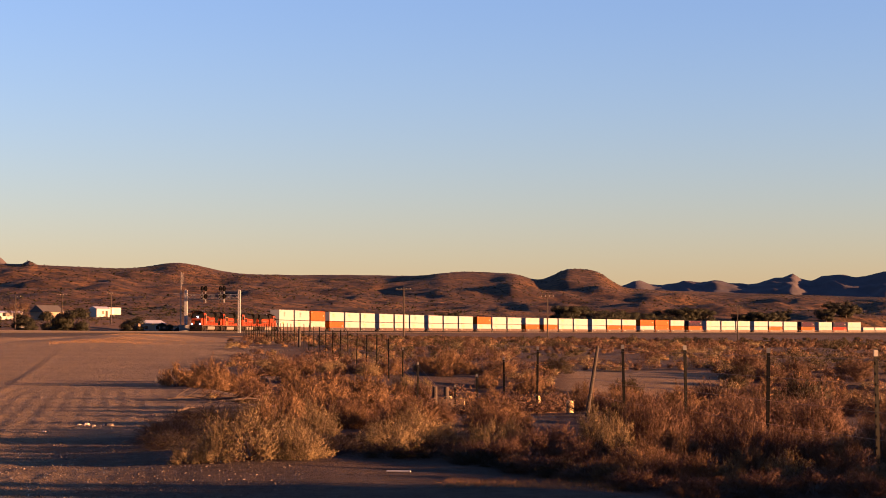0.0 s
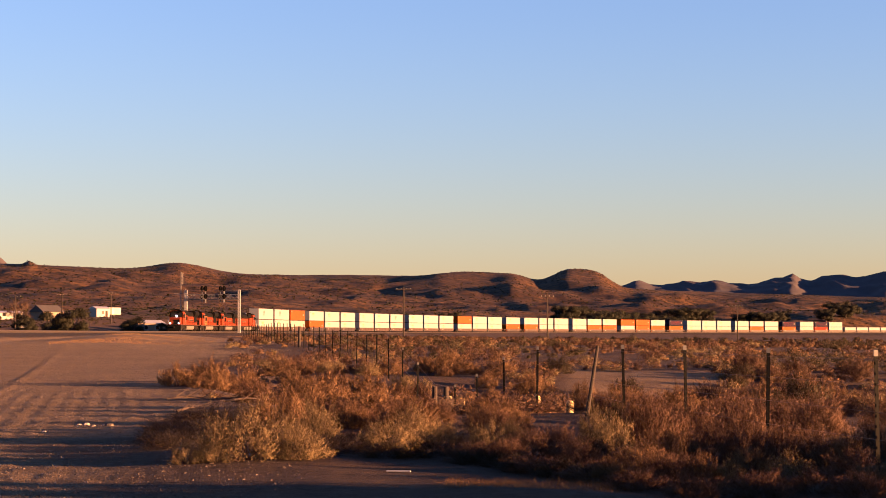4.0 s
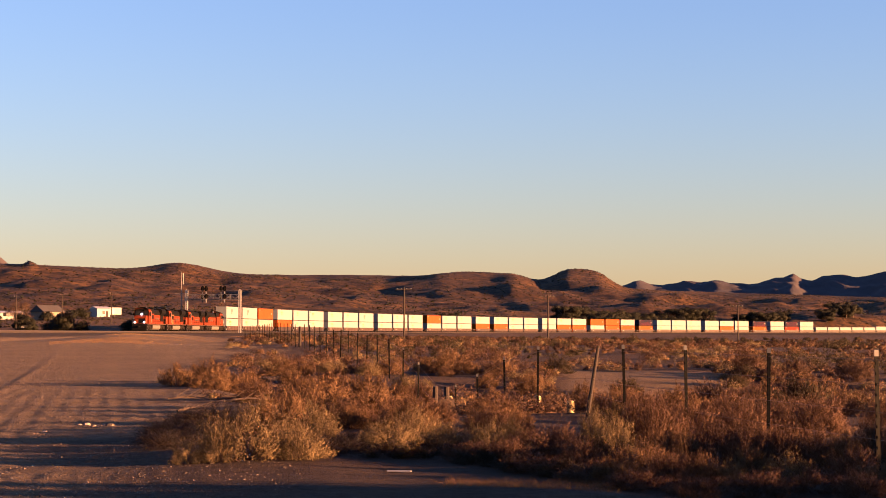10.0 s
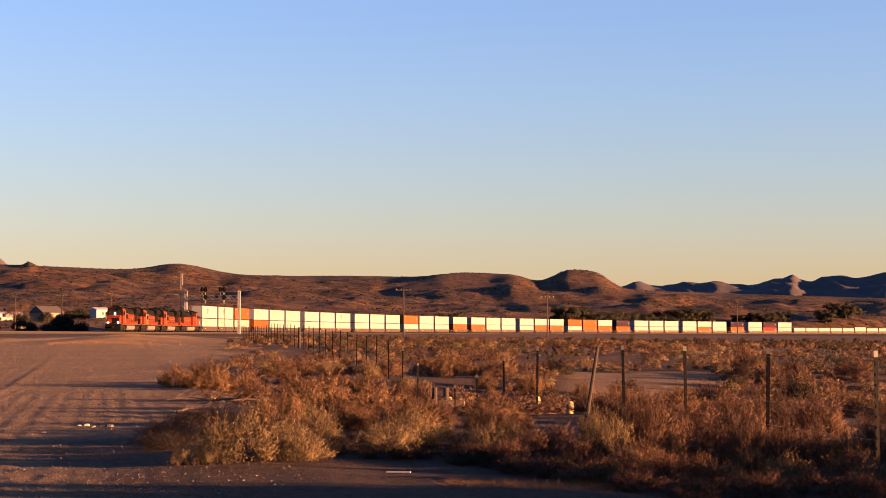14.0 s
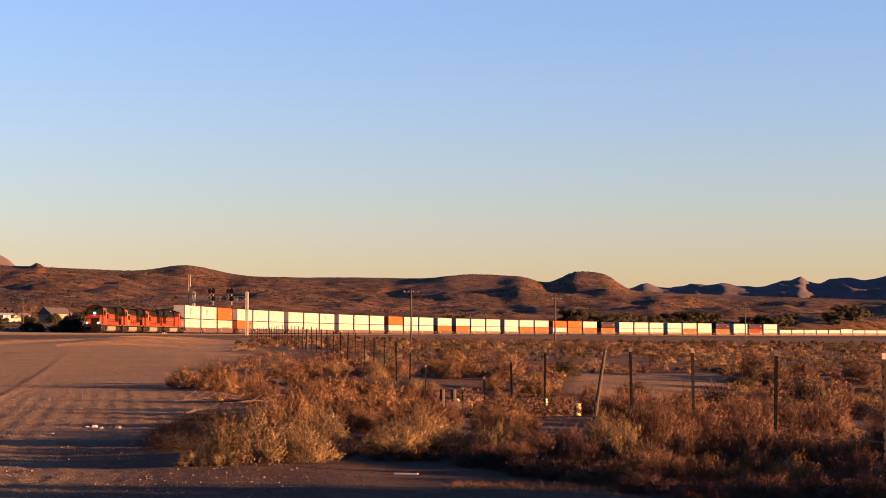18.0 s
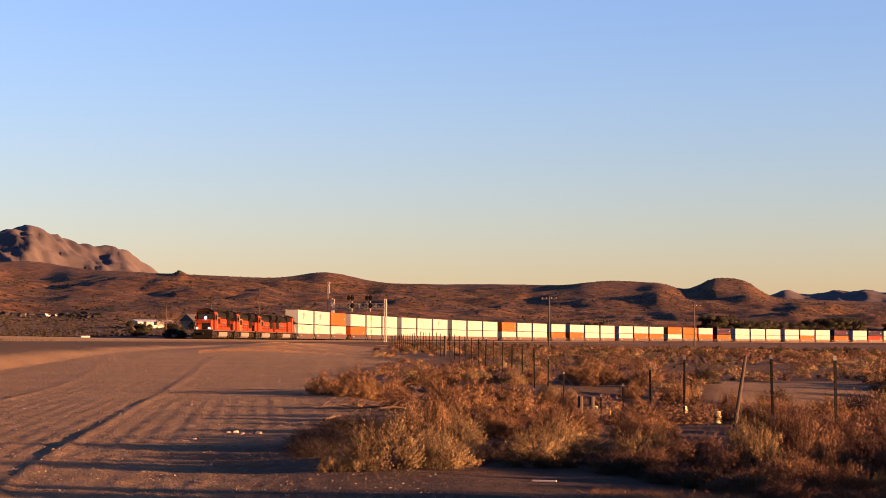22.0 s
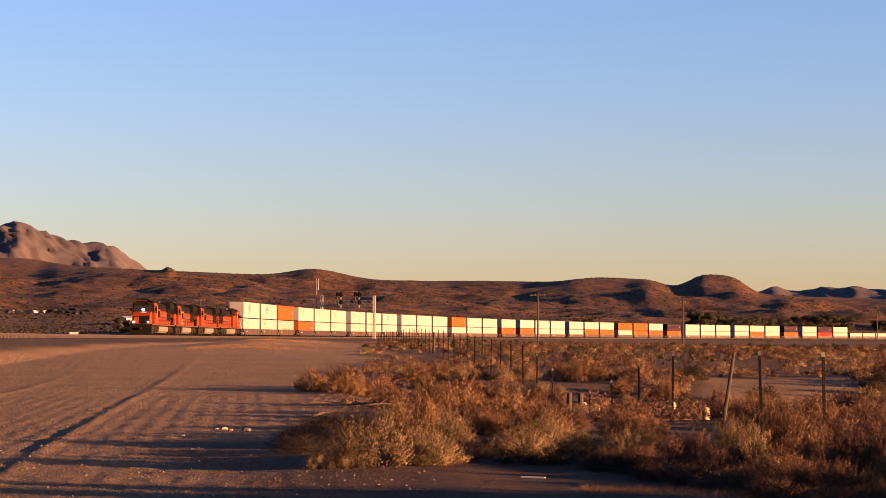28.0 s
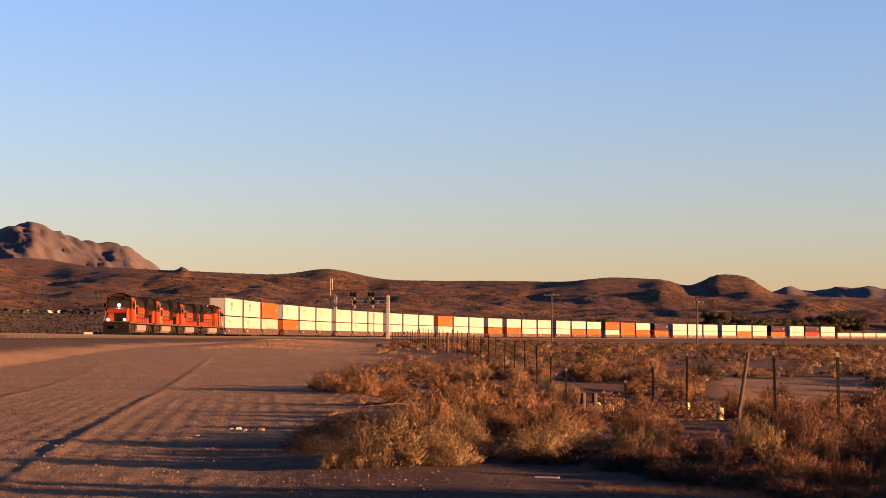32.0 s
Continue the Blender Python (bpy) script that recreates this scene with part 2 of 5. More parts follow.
def numpy_mesh(name, verts, quads, mat, smooth=True, outward=None):
    """outward: for foliage, the way each leaf faces out of its clump, by which the leaves are turned and softly shaded."""
    if outward is not None:
        a, b, c = (verts[quads[:, i]] for i in range(3))
        face = np.cross(b - a, c - a)
        face /= np.linalg.norm(face, axis=1, keepdims=True) + 1e-12
        turned = np.sum(face * outward, 1) < 0
        quads = np.where(turned[:, None], quads[:, ::-1], quads)
        face = np.where(turned[:, None], -face, face)
        soft = outward * 0.7 + face * 0.45
        soft /= np.linalg.norm(soft, axis=1, keepdims=True) + 1e-12
        smooth = True
    me = bpy.data.meshes.new(name)
    k = quads.shape[1]
    me.vertices.add(len(verts))
    me.vertices.foreach_set("co", np.asarray(verts, np.float32).ravel())
    me.loops.add(quads.size)
    me.loops.foreach_set("vertex_index", quads.astype(np.int32).ravel())
    me.polygons.add(len(quads))
    me.polygons.foreach_set("loop_start", np.arange(0, quads.size, k, dtype=np.int32))
    me.polygons.foreach_set("use_smooth", np.full(len(quads), smooth))
    me.update(calc_edges=True)
    if outward is not None:
        me.normals_split_custom_set(np.repeat(soft, 3, 0).tolist())
    if mat:
        me.materials.append(mat)
    return me


# ---- the lie of the land ----
rng = np.random.default_rng(7)
LATTICE = rng.random((256, 256))


def value_noise(x, y):
    xi, yi = np.floor(x).astype(int), np.floor(y).astype(int)
    fx, fy = x - xi, y - yi
    fx, fy = fx * fx * (3 - 2 * fx), fy * fy * (3 - 2 * fy)
    a, b = LATTICE[xi % 256, yi % 256], LATTICE[(xi + 1) % 256, yi % 256]
    c, d = LATTICE[xi % 256, (yi + 1) % 256], LATTICE[(xi + 1) % 256, (yi + 1) % 256]
    return (a * (1 - fx) + b * fx) * (1 - fy) + (c * (1 - fx) + d * fx) * fy


def fractal(x, y, octaves=5, gain=0.5, ridged=False):
    """About -1 to 1; ridged: 0 to 1 with sharp crests."""
    x, y = np.asarray(x, float), np.asarray(y, float)
    total, amp, norm = 0.0, 1.0, 0.0
    for k in range(octaves):
        n = value_noise(x * 2**k + 17.3 * k, y * 2**k + 9.1 * k) * 2 - 1
        total = total + amp * ((1 - np.abs(n)) if ridged else n)
        norm += amp
        amp *= gain
    return total / norm


def step(a, b, x):
    t = np.clip((x - a) / (b - a), 0, 1)
    return t * t * (3 - 2 * t)


# the railway: a long bend to the right as it leads away, level, its curvature by distance along it
RAIL_Z = 2.03
S_GRID = np.linspace(-420, 1100, 1521)
_k = np.interp(S_GRID, (-290, -225, -100, 50, 250, 450, 750), (-0.4e-3, 1.07e-3, 0.82e-3, 0.94e-3, 0.886e-3, 0.911e-3, 0.568e-3))
_h = np.concatenate([[0], np.cumsum((_k[1:] + _k[:-1]) / 2)])
_h += 0.0882 - np.interp(0, S_GRID, _h)
_x = np.concatenate([[0], np.cumsum(np.sin((_h[1:] + _h[:-1]) / 2))])
_y = np.concatenate([[0], np.cumsum(np.cos((_h[1:] + _h[:-1]) / 2))])
TRACK_X = _x - np.interp(0, S_GRID, _x) - 54.94 - 1.35 * np.cos(_h)
TRACK_Y = _y - np.interp(0, S_GRID, _y) + 428.21 + 1.35 * np.sin(_h)
TRACK_H = _h


def track(s, off=0.0):
    """Place and heading of the main track's centre line, off metres to its right (towards the road)."""
    h = float(np.interp(s, S_GRID, TRACK_H))
    return float(np.interp(s, S_GRID, TRACK_X)) + off * math.cos(h), float(np.interp(s, S_GRID, TRACK_Y)) - off * math.sin(h), h


def beside_track(x, y):
    """Signed distance from the centre line, positive on the road's side."""
    xs, ys, hs = TRACK_X[::4], TRACK_Y[::4], TRACK_H[::4]
    x, y = np.asarray(x, float).ravel(), np.asarray(y, float).ravel()
    out = np.empty(len(x))
    for i in range(0, len(x), 4000):
        dx, dy = x[i:i + 4000, None] - xs, y[i:i + 4000, None] - ys
        k = np.argmin(dx * dx + dy * dy, 1)
        r = np.arange(len(k))
        out[i:i + 4000] = dx[r, k] * np.cos(hs[k]) - dy[r, k] * np.sin(hs[k])
    return out


def road_edge(y):
    """How far the bare dirt reaches to the right, at a distance y ahead."""
    return -1.6 - 0.105 * y + 0.9 * np.sin(y * 0.21) + 0.5 * np.sin(y * 0.63 + 1)


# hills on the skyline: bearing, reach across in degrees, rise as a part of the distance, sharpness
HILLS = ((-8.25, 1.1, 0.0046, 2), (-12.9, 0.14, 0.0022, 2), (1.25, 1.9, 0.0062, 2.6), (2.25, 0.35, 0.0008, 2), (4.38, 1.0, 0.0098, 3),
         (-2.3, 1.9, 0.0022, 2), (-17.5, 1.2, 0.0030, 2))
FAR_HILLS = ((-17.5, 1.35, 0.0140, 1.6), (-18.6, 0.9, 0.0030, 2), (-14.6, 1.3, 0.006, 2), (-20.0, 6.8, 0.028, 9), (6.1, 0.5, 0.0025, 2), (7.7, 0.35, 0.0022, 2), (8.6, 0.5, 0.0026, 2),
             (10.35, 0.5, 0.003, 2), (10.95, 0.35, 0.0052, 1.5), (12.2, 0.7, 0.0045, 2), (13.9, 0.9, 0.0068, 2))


def land(x, y):
    """The height of the ground."""
    x, y = np.asarray(x, float), np.asarray(y, float)
    shape = x.shape
    x, y = x.ravel(), y.ravel()
    r = np.hypot(x, y)
    b = np.degrees(np.arctan2(x, y))
    d = beside_track(x, y)
    near = step(1200, 700, r)
    # bare road and brush
    z = 0.03 * fractal(x * 0.06, y * 0.06, 3) * step(8, 30, r)
    brush = step(-0.5, 2.5, x - road_edge(y))
    z += brush * (0.10 * fractal(x * 0.3 + 5, y * 0.3, 3) + 0.06)
    # a dry wash across the fence line
    across = (y - 51) - 0.35 * x
    z -= 1.35 * np.exp(-(across / 8.5) ** 2) * step(0.5, 5.0, x - road_edge(y)) * step(120, 40, r)
    # ruts and windrows of the dirt road
    rut = x + 0.19 * y + 0.35 * np.sin(y * 0.045)
    lines = 0.0045 * np.sin(rut * 14)  * step(0.35, 0.7, value_noise(x * 0.35, y * 0.05)) * step(-13, -9, rut)
    lines += 0.024 * np.exp(-((rut + 2.5) / 0.15) ** 2) + 0.026 * np.exp(-((rut + 6.6 + 0.0006 * (y - 45) ** 2 * step(45, 90, y)) / 0.18) ** 2)
    z += (1 - brush) * step(150, 60, r) * lines * (0.6 + 0.8 * value_noise(x * 0.9, y * 0.5))
    z += (1 - brush) * step(90, 30, r) * (0.010 * fractal(x * 1.6, y * 1.6, 3) + 0.013 * fractal(x * 5.5, y * 2.6, 2))
    # the rise to the railway and its bank
    side = np.abs(d)
    rise = np.where(d > 0, 0.95 * step(120, 16, side) * step(50, 130, y) + 0.55 * np.exp(-((side - 19) / 5.0) ** 2) * step(125, 165, y) * (0.35 + 0.65 * step(0.15, 0.6, value_noise(x * 0.05, y * 0.02))), 1.15)
    z = z * step(7, 20, side) + rise * near
    bank = np.clip((11.0 - side - np.where(d < 0, -4.3, 0)) / 5.0, 0, 1)
    top = RAIL_Z - 0.38
    z = np.where(bank > 0, np.maximum(z, z * (1 - bank) + top * bank), z) if near.any() else z
    # the plain beyond, and the hills
    far = step(14, 60, -d) * (d < 0) + step(1500, 2100, r) * (d >= 0)
    far = np.clip(far, 0, 1)
    crest_at = 2150 + 260 * fractal(b * 0.35, b * 0.0 + 3, 3)
    t = np.clip((r - 200) / (crest_at - 200), 0, 1)
    e = 0.0290 - 0.00068 * b
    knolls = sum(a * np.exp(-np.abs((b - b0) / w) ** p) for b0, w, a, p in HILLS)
    swell = fractal(x * 0.0055, y * 0.0075, 6, 0.55)
    gully = fractal(x * 0.011 + 31, y * 0.006, 5, 0.55, True)
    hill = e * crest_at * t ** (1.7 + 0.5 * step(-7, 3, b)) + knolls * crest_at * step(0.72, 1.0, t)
    rough = np.minimum(t * 1.6, 1) * step(0.12, 0.4, t) * (1 - 0.93 * step(0.78, 1.0, t))
    bumps = fractal(x * 0.017 + 80, y * 0.0085 + 7, 3, 0.5)
    hill += rough * 0.78 * (10 * swell + 11 * (gully - 0.62) + 9 * (fractal(x * 0.0075 + 60, y * 0.0048, 4, 0.5, True) - 0.6) + 8 * bumps)
    beyond = step(crest_at, crest_at + 900, r)
    hill = hill * (1 - 0.45 * beyond)
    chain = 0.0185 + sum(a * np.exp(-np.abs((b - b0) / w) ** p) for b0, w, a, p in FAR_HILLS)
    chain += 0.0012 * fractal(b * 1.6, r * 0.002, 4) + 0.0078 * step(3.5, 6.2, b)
    crest2 = 4350 + 60 * fractal(b * 0.5 + 40, b * 0, 2)
    t2 = np.exp(-((r - crest2) / 560) ** 2)
    along, drop = np.radians(b) * 4350, r - crest2
    slant = along + 0.22 * drop + 26 * fractal(along * 0.006 + 3, drop * 0.004, 3)
    spurs = fractal(slant / 62, drop / 230 + 5, 2, 0.5, True) - 0.6
    spurs = spurs + 0.7 * (fractal(slant / 26 + 7, drop / 90, 3, 0.55, True) - 0.6)
    mount = t2 * chain * crest2 + 58 * spurs * np.clip(1.02 - t2, 0, 1) ** 0.5 * t2 * 1.3 * np.clip((chain - 0.012) / 0.035, 0, 1.4)
    wild = step(-40, -24, b) * step(18.5, 14.8, b)
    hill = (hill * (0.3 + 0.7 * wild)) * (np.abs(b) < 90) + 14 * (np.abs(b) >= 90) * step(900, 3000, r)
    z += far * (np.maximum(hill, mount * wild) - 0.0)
    return z.reshape(shape)


def land_at(x, y):
    return float(land(np.array([x]), np.array([y]))[0])


def build_ground():
    inner = np.radians(np.arange(-21.5, 17.01, 0.11))
    left = np.radians(np.concatenate([np.arange(-180, -60, 6), np.arange(-60, -22, 2)]))
    right = np.radians(np.concatenate([np.arange(18, 60, 2), np.arange(60, 180, 6)]))
    ang = np.concatenate([left, inner, right])
    rad = np.concatenate([np.geomspace(0.01, 14, 34)[:-1], np.geomspace(14, 130, 260)[:-1], np.geomspace(130, 420, 130)[:-1], np.geomspace(420, 3300, 210)[:-1], np.geomspace(3300, 4950, 110)])
    A, R = np.meshgrid(ang, rad)
    X, Y = R * np.sin(A) + 0.5 * np.exp(-R), R * np.cos(A)
    Z = land(X, Y)
    nr, na = A.shape
    verts = np.stack([X, Y, Z], -1).reshape(-1, 3)
    verts = np.vstack([verts, [[0, 0, land_at(0, 0.1)]]])
    i, j = np.meshgrid(np.arange(nr - 1), np.arange(na), indexing="ij")
    j2 = (j + 1) % na
    quads = np.stack([i * na + j, (i + 1) * na + j, (i + 1) * na + j2, i * na + j2], -1).reshape(-1, 4)[:, ::-1]
    me = numpy_mesh("ground", verts, quads, M["ground"])
    x, y = verts[:, 0], verts[:, 1]
    d = beside_track(x, y)
    wob = 3 * fractal(x * 0.12, y * 0.12, 3)
    dirt = step(0.8, -0.8, x - road_edge(y) + 1.2 * fractal(x * 0.5, y * 0.5, 3)) * step(260, 200, y) * (d > 0)
    dirt = np.maximum(dirt, step(34, 24, np.abs(d) + wob * 0.4) * (y < 260) * (x < -18))
    sand_b = np.degrees(np.arctan2(x, y))
    dirt = np.maximum(dirt, step(3.4, 4.4, sand_b) * step(9.2, 8.2, sand_b) * step(58, 61, y) * step(72, 70, y))
    ballast = step(10.2, 8.4, np.abs(d + 2.2) - 2.2 + 0.25 * wob - 9 * step(300, 700, np.hypot(x, y)))
    hill = step(300, 900, np.hypot(x, y)) * (d < 0)
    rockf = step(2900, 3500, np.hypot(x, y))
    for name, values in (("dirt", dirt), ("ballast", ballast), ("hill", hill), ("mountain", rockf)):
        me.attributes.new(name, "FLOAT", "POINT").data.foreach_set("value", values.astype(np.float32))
    return tagged(new("ground", me), "reddish desert ground with a bare dirt road and low hills", "ground", kind="structure")


def ground_material():
    m = bpy.data.materials.new("desert_ground")
    m.use_nodes = True
    n, l = m.node_tree.nodes, m.node_tree.links
    b = n["Principled BSDF"]
    b.inputs["Roughness"].default_value, b.inputs["Specular IOR Level"].default_value = 0.95, 0.1
    tc = n.new("ShaderNodeTexCoord")

    def noise_at(scale, detail=6, rough=0.6):
        q = n.new("ShaderNodeTexNoise")
        q.inputs["Scale"].default_value, q.inputs["Detail"].default_value, q.inputs["Roughness"].default_value = scale, detail, rough
        l.new(tc.outputs["Object"], q.inputs["Vector"])
        return q.outputs[0]

    def ramp(src, a, b2, lo, hi):
        mr = n.new("ShaderNodeMapRange")
        mr.inputs[1].default_value, mr.inputs[2].default_value = lo, hi
        l.new(src, mr.inputs[0])
        mix = n.new("ShaderNodeMix")
        mix.data_type = "RGBA"
        l.new(mr.outputs[0], mix.inputs[0])
        for k, c in ((6, a), (7, b2)):
            if isinstance(c, tuple):
                mix.inputs[k].default_value = hexa(c)
            else:
                l.new(c, mix.inputs[k])
        return mix.outputs[2]

    def masked(a, b2, name):
        at, mix = n.new("ShaderNodeAttribute"), n.new("ShaderNodeMix")
        at.attribute_name, mix.data_type = name, "RGBA"
        l.new(at.outputs["Fac"], mix.inputs[0])
        l.new(a, mix.inputs[6])
        l.new(b2, mix.inputs[7])
        return mix.outputs[2]

    big, mid, fine = noise_at(0.25), noise_at(5.0), noise_at(24, 5)
    soil = ramp(fine, ramp(mid, (0.0240, 0.0146, 0.0084), (0.0440, 0.0270, 0.0154), 0.35, 0.65), (0.0580, 0.0375, 0.0225), 0.55, 0.75)
    road = ramp(fine, ramp(big, (0.080, 0.0545, 0.0285), (0.114, 0.0780, 0.0410), 0.35, 0.65), ramp(mid, (0.031, 0.0222, 0.0130), (0.134, 0.0950, 0.0530), 0.4, 0.6), 0.48, 0.66)
    road = ramp(noise_at(55, 3), road, (0.165, 0.130, 0.095), 0.60, 0.68)
    stone = ramp(noise_at(14, 4), (0.0087, 0.0061, 0.0048), (0.0251, 0.0177, 0.0131), 0.3, 0.7)
    # dark hill patches are scrub, and also bands of shade put into the colour
    scrub = ramp(noise_at(0.10, 6.6, 0.62), ramp(noise_at(0.018, 5), (0.0330, 0.0155, 0.0045), (0.0740, 0.0375, 0.0108), 0.35, 0.65), (0.0080, 0.0046, 0.0022), 0.43, 0.61)
    scrub = ramp(noise_at(0.38, 3, 0.6), scrub, (0.0070, 0.0045, 0.0026), 0.52, 0.60)
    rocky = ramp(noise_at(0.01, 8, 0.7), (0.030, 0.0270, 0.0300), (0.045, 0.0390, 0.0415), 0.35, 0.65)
    col = masked(soil, road, "dirt")
    col = masked(col, scrub, "hill")
    col = masked(col, stone, "ballast")
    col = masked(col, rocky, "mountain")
    l.new(col, b.inputs["Base Color"])
    add = n.new("ShaderNodeMath")
    add.operation = "ADD"
    l.new(mid, add.inputs[0])
    l.new(fine, add.inputs[1])
    bp = n.new("ShaderNodeBump")
    bp.inputs["Strength"].default_value, bp.inputs["Distance"].default_value = 1.0, 0.12
    l.new(add.outputs[0], bp.inputs["Height"])
    l.new(bp.outputs[0], b.inputs["Normal"])
    return m


M["ground"] = ground_material()
ground = build_ground()


# ---- railway: bed, sleepers and rails ----
def build_track(off, name, lo=-330, hi=1050):
    road = thing(name, "railway track with steel rails on dark sleepers and ballast", "railway track", kind="structure")
    ss = np.arange(lo, hi, 6.0)
    pts = [track(s, off) for s in ss]
    for side in (-0.75, 0.75):
        g, g2 = Geo(), Geo()
        for (x0, y0, h0), (x1, y1, h1) in zip(pts[:-1], pts[1:]):
            a = Vector((x0 + side * math.cos(h0), y0 - side * math.sin(h0), 0))
            b = Vector((x1 + side * math.cos(h1), y1 - side * math.sin(h1), 0))
            u = Vector(((b - a).y, -(b - a).x, 0)).normalized() * 0.036
            for gg, z0, z1, w in ((g, RAIL_Z - 0.18, RAIL_Z - 0.03, 1.0), (g2, RAIL_Z - 0.03, RAIL_Z, 1.0)):
                vs = [p + k * u * w + Vector((0, 0, z)) for p in (a, b) for z in (z0, z1) for k in (-1, 1)]
                gg.add(vs, [(0, 4, 6, 2), (1, 3, 7, 5), (2, 6, 7, 3)])
        part("rail", g, M["steel_rail"], road)
        part("rail_head", g2, M["rail_top"], road, "polished rail head")
    g = Geo()
    for s in np.arange(-300, 330, 0.6):
        x, y, h = track(float(s), off)
        g.box(-1.3, 1.3, -0.11, 0.11, RAIL_Z - 0.38, RAIL_Z - 0.18, pose(x, y, 0, 0, 0, -math.degrees(h)))
    tagged(part("sleepers", g, M["sleeper"], road), kind="stuff")
    return road


build_track(0.0, "track_main")
build_track(-5.2, "track_second")


# ---- the train ----
def riding(s):
    """The pose of a vehicle whose middle is at s along the track; its x points the way it goes."""
    x, y, h = track(s)
    return pose(x, y, RAIL_Z, 0, 0, math.degrees(math.atan2(-math.cos(h), -math.sin(h))))


def gone(t):
    """Metres that the train has gone at t seconds: it slowly gathers speed."""
    return -76.27 + 5.568 * t + 0.03732 * t * t


LOCO_LENGTH = 21.1
ROLLING, WHEELS = [], []  # things that move, with their place in the train; turning wheelsets


def build_locomotive(fresh=False):
    loco = thing("diesel_locomotive", "orange and black diesel locomotive with lit headlights heading a freight train" if not fresh else "orange and black diesel freight locomotive with brighter orange cabinet panel", "locomotive", "locomotives of the train")
    O, K = M["orange"], M["black"]
    part("underframe", Geo().box(-10.1, 10.0, -1.5, 1.5, 1.22, 1.50, bevel=0.05), K, loco)
    for sgn in (-1, 1):
        part("sill_stripe", Geo().box(-10.0, 9.9, min(sgn * 1.5, sgn * 1.52), max(sgn * 1.5, sgn * 1.52), 1.34, 1.46), M["cream_stripe"], loco, "yellow stripe along the sill")
    part("fuel_tank", Geo().prism([(-1.15, 0.32), (1.15, 0.32), (1.45, 0.55), (1.45, 1.18), (-1.45, 1.18), (-1.45, 0.55)], -3.9, 3.9), M["tank"], loco, "dusty grey fuel tank")
    cab = part("cab", Geo().prism([(-1.5, 1.5), (1.5, 1.5), (1.5, 3.85), (1.35, 4.35), (0.8, 4.62), (-0.8, 4.62), (-1.35, 4.35), (-1.5, 3.85)], 5.6, 8.0), O, loco)
    part("cab_roof", Geo().prism([(-1.40, 4.30), (-0.82, 4.64), (0.82, 4.64), (1.40, 4.30), (1.42, 4.36), (0.84, 4.70), (-0.84, 4.70), (-1.42, 4.36)], 5.5, 8.15), K, cab, "black cab roof")
    for sgn in (-1, 1):
        part("side_window", Geo().box(6.1, 7.6, min(sgn * 1.5, sgn * 1.53), max(sgn * 1.5, sgn * 1.53), 3.05, 3.8), M["glass"], cab)
        part("windscreen", Geo().box(8.015, 8.04, min(sgn * 0.12, sgn * 1.25), max(sgn * 0.12, sgn * 1.25), 3.2, 3.95), M["glass"], cab)
        part("window_frame", Geo().box(6.0, 7.7, min(sgn * 1.5, sgn * 1.515), max(sgn * 1.5, sgn * 1.515), 2.95, 3.9), K, cab)
    part("cab_face", Geo().prism([(-1.42, 3.0), (1.42, 3.0), (1.42, 3.9), (1.28, 4.3), (0.75, 4.55), (-0.75, 4.55), (-1.28, 4.3), (-1.42, 3.9)], 8.0, 8.015), K, cab, "black surround of the windscreen")
    nose = part("nose", Geo().side([(8.0, 1.5), (9.75, 1.5), (9.75, 2.55), (9.35, 2.95), (8.0, 3.15)], -1.15, 1.15), O, loco)
    # black laid over the nose front to darken it as the unlit side
    part("nose_band", Geo().box(9.75, 9.77, -1.05, 1.05, 1.55, 2.52), K, nose, "black panel across the nose, standing in for shade")
    part("nose_door", Geo().box(9.77, 9.80, -0.95, -0.3, 1.6, 2.45), O, nose)
    for sgn in (-1, 1):
        part("number_board", Geo().box(8.0, 8.12, min(sgn * 0.55, sgn * 1.2), max(sgn * 0.55, sgn * 1.2), 4.08, 4.3), M["truck"], cab)
    hood = part("long_hood", Geo().box(-9.6, 5.6, -0.98, 0.98, 1.5, 3.3), O, loco)
    part("hood_roof", Geo().prism([(-0.98, 3.3), (0.98, 3.3), (0.98, 3.8), (0.86, 4.2), (0.5, 4.38), (-0.5, 4.38), (-0.86, 4.2), (-0.98, 3.8)], -9.6, 5.6), K, hood, "black hood roof")
    part("radiator", Geo().prism([(-1.0, 3.2), (1.0, 3.2), (1.5, 3.75), (1.5, 4.35), (1.2, 4.6), (-1.2, 4.6), (-1.5, 4.35), (-1.5, 3.75)], -9.5, -5.4), K, hood, "black radiator housing with wings")
    part("dynamic_brake", Geo().box(1.6, 4.6, -1.2, 1.2, 3.6, 4.5, bevel=0.15), K, hood)
    part("exhaust_stack", Geo().box(-2.6, -1.4, -0.35, 0.35, 4.3, 4.68), K, hood)
    part("engine_cover", Geo().box(-5.2, 1.4, 0.98, 1.02, 1.65, 3.25), O, hood)
    for k in range(7):
        part("door_seam", Geo().box(-5.1 + k * 1.05, -5.04 + k * 1.05, 1.02, 1.035, 1.7, 3.2), K, hood)
    part("electrical_cabinet", Geo().box(2.2, 5.58, -1.35, 1.35, 1.5, 3.5), M["orange_fresh"] if fresh else O, hood)
    part("cabinet_grille", Geo().box(2.6, 4.4, 1.35, 1.37, 2.5, 3.3), K, hood)
    part("rear_stripe", Geo().box(-9.62, -9.6, -0.9, 0.9, 1.6, 3.6), O, hood)
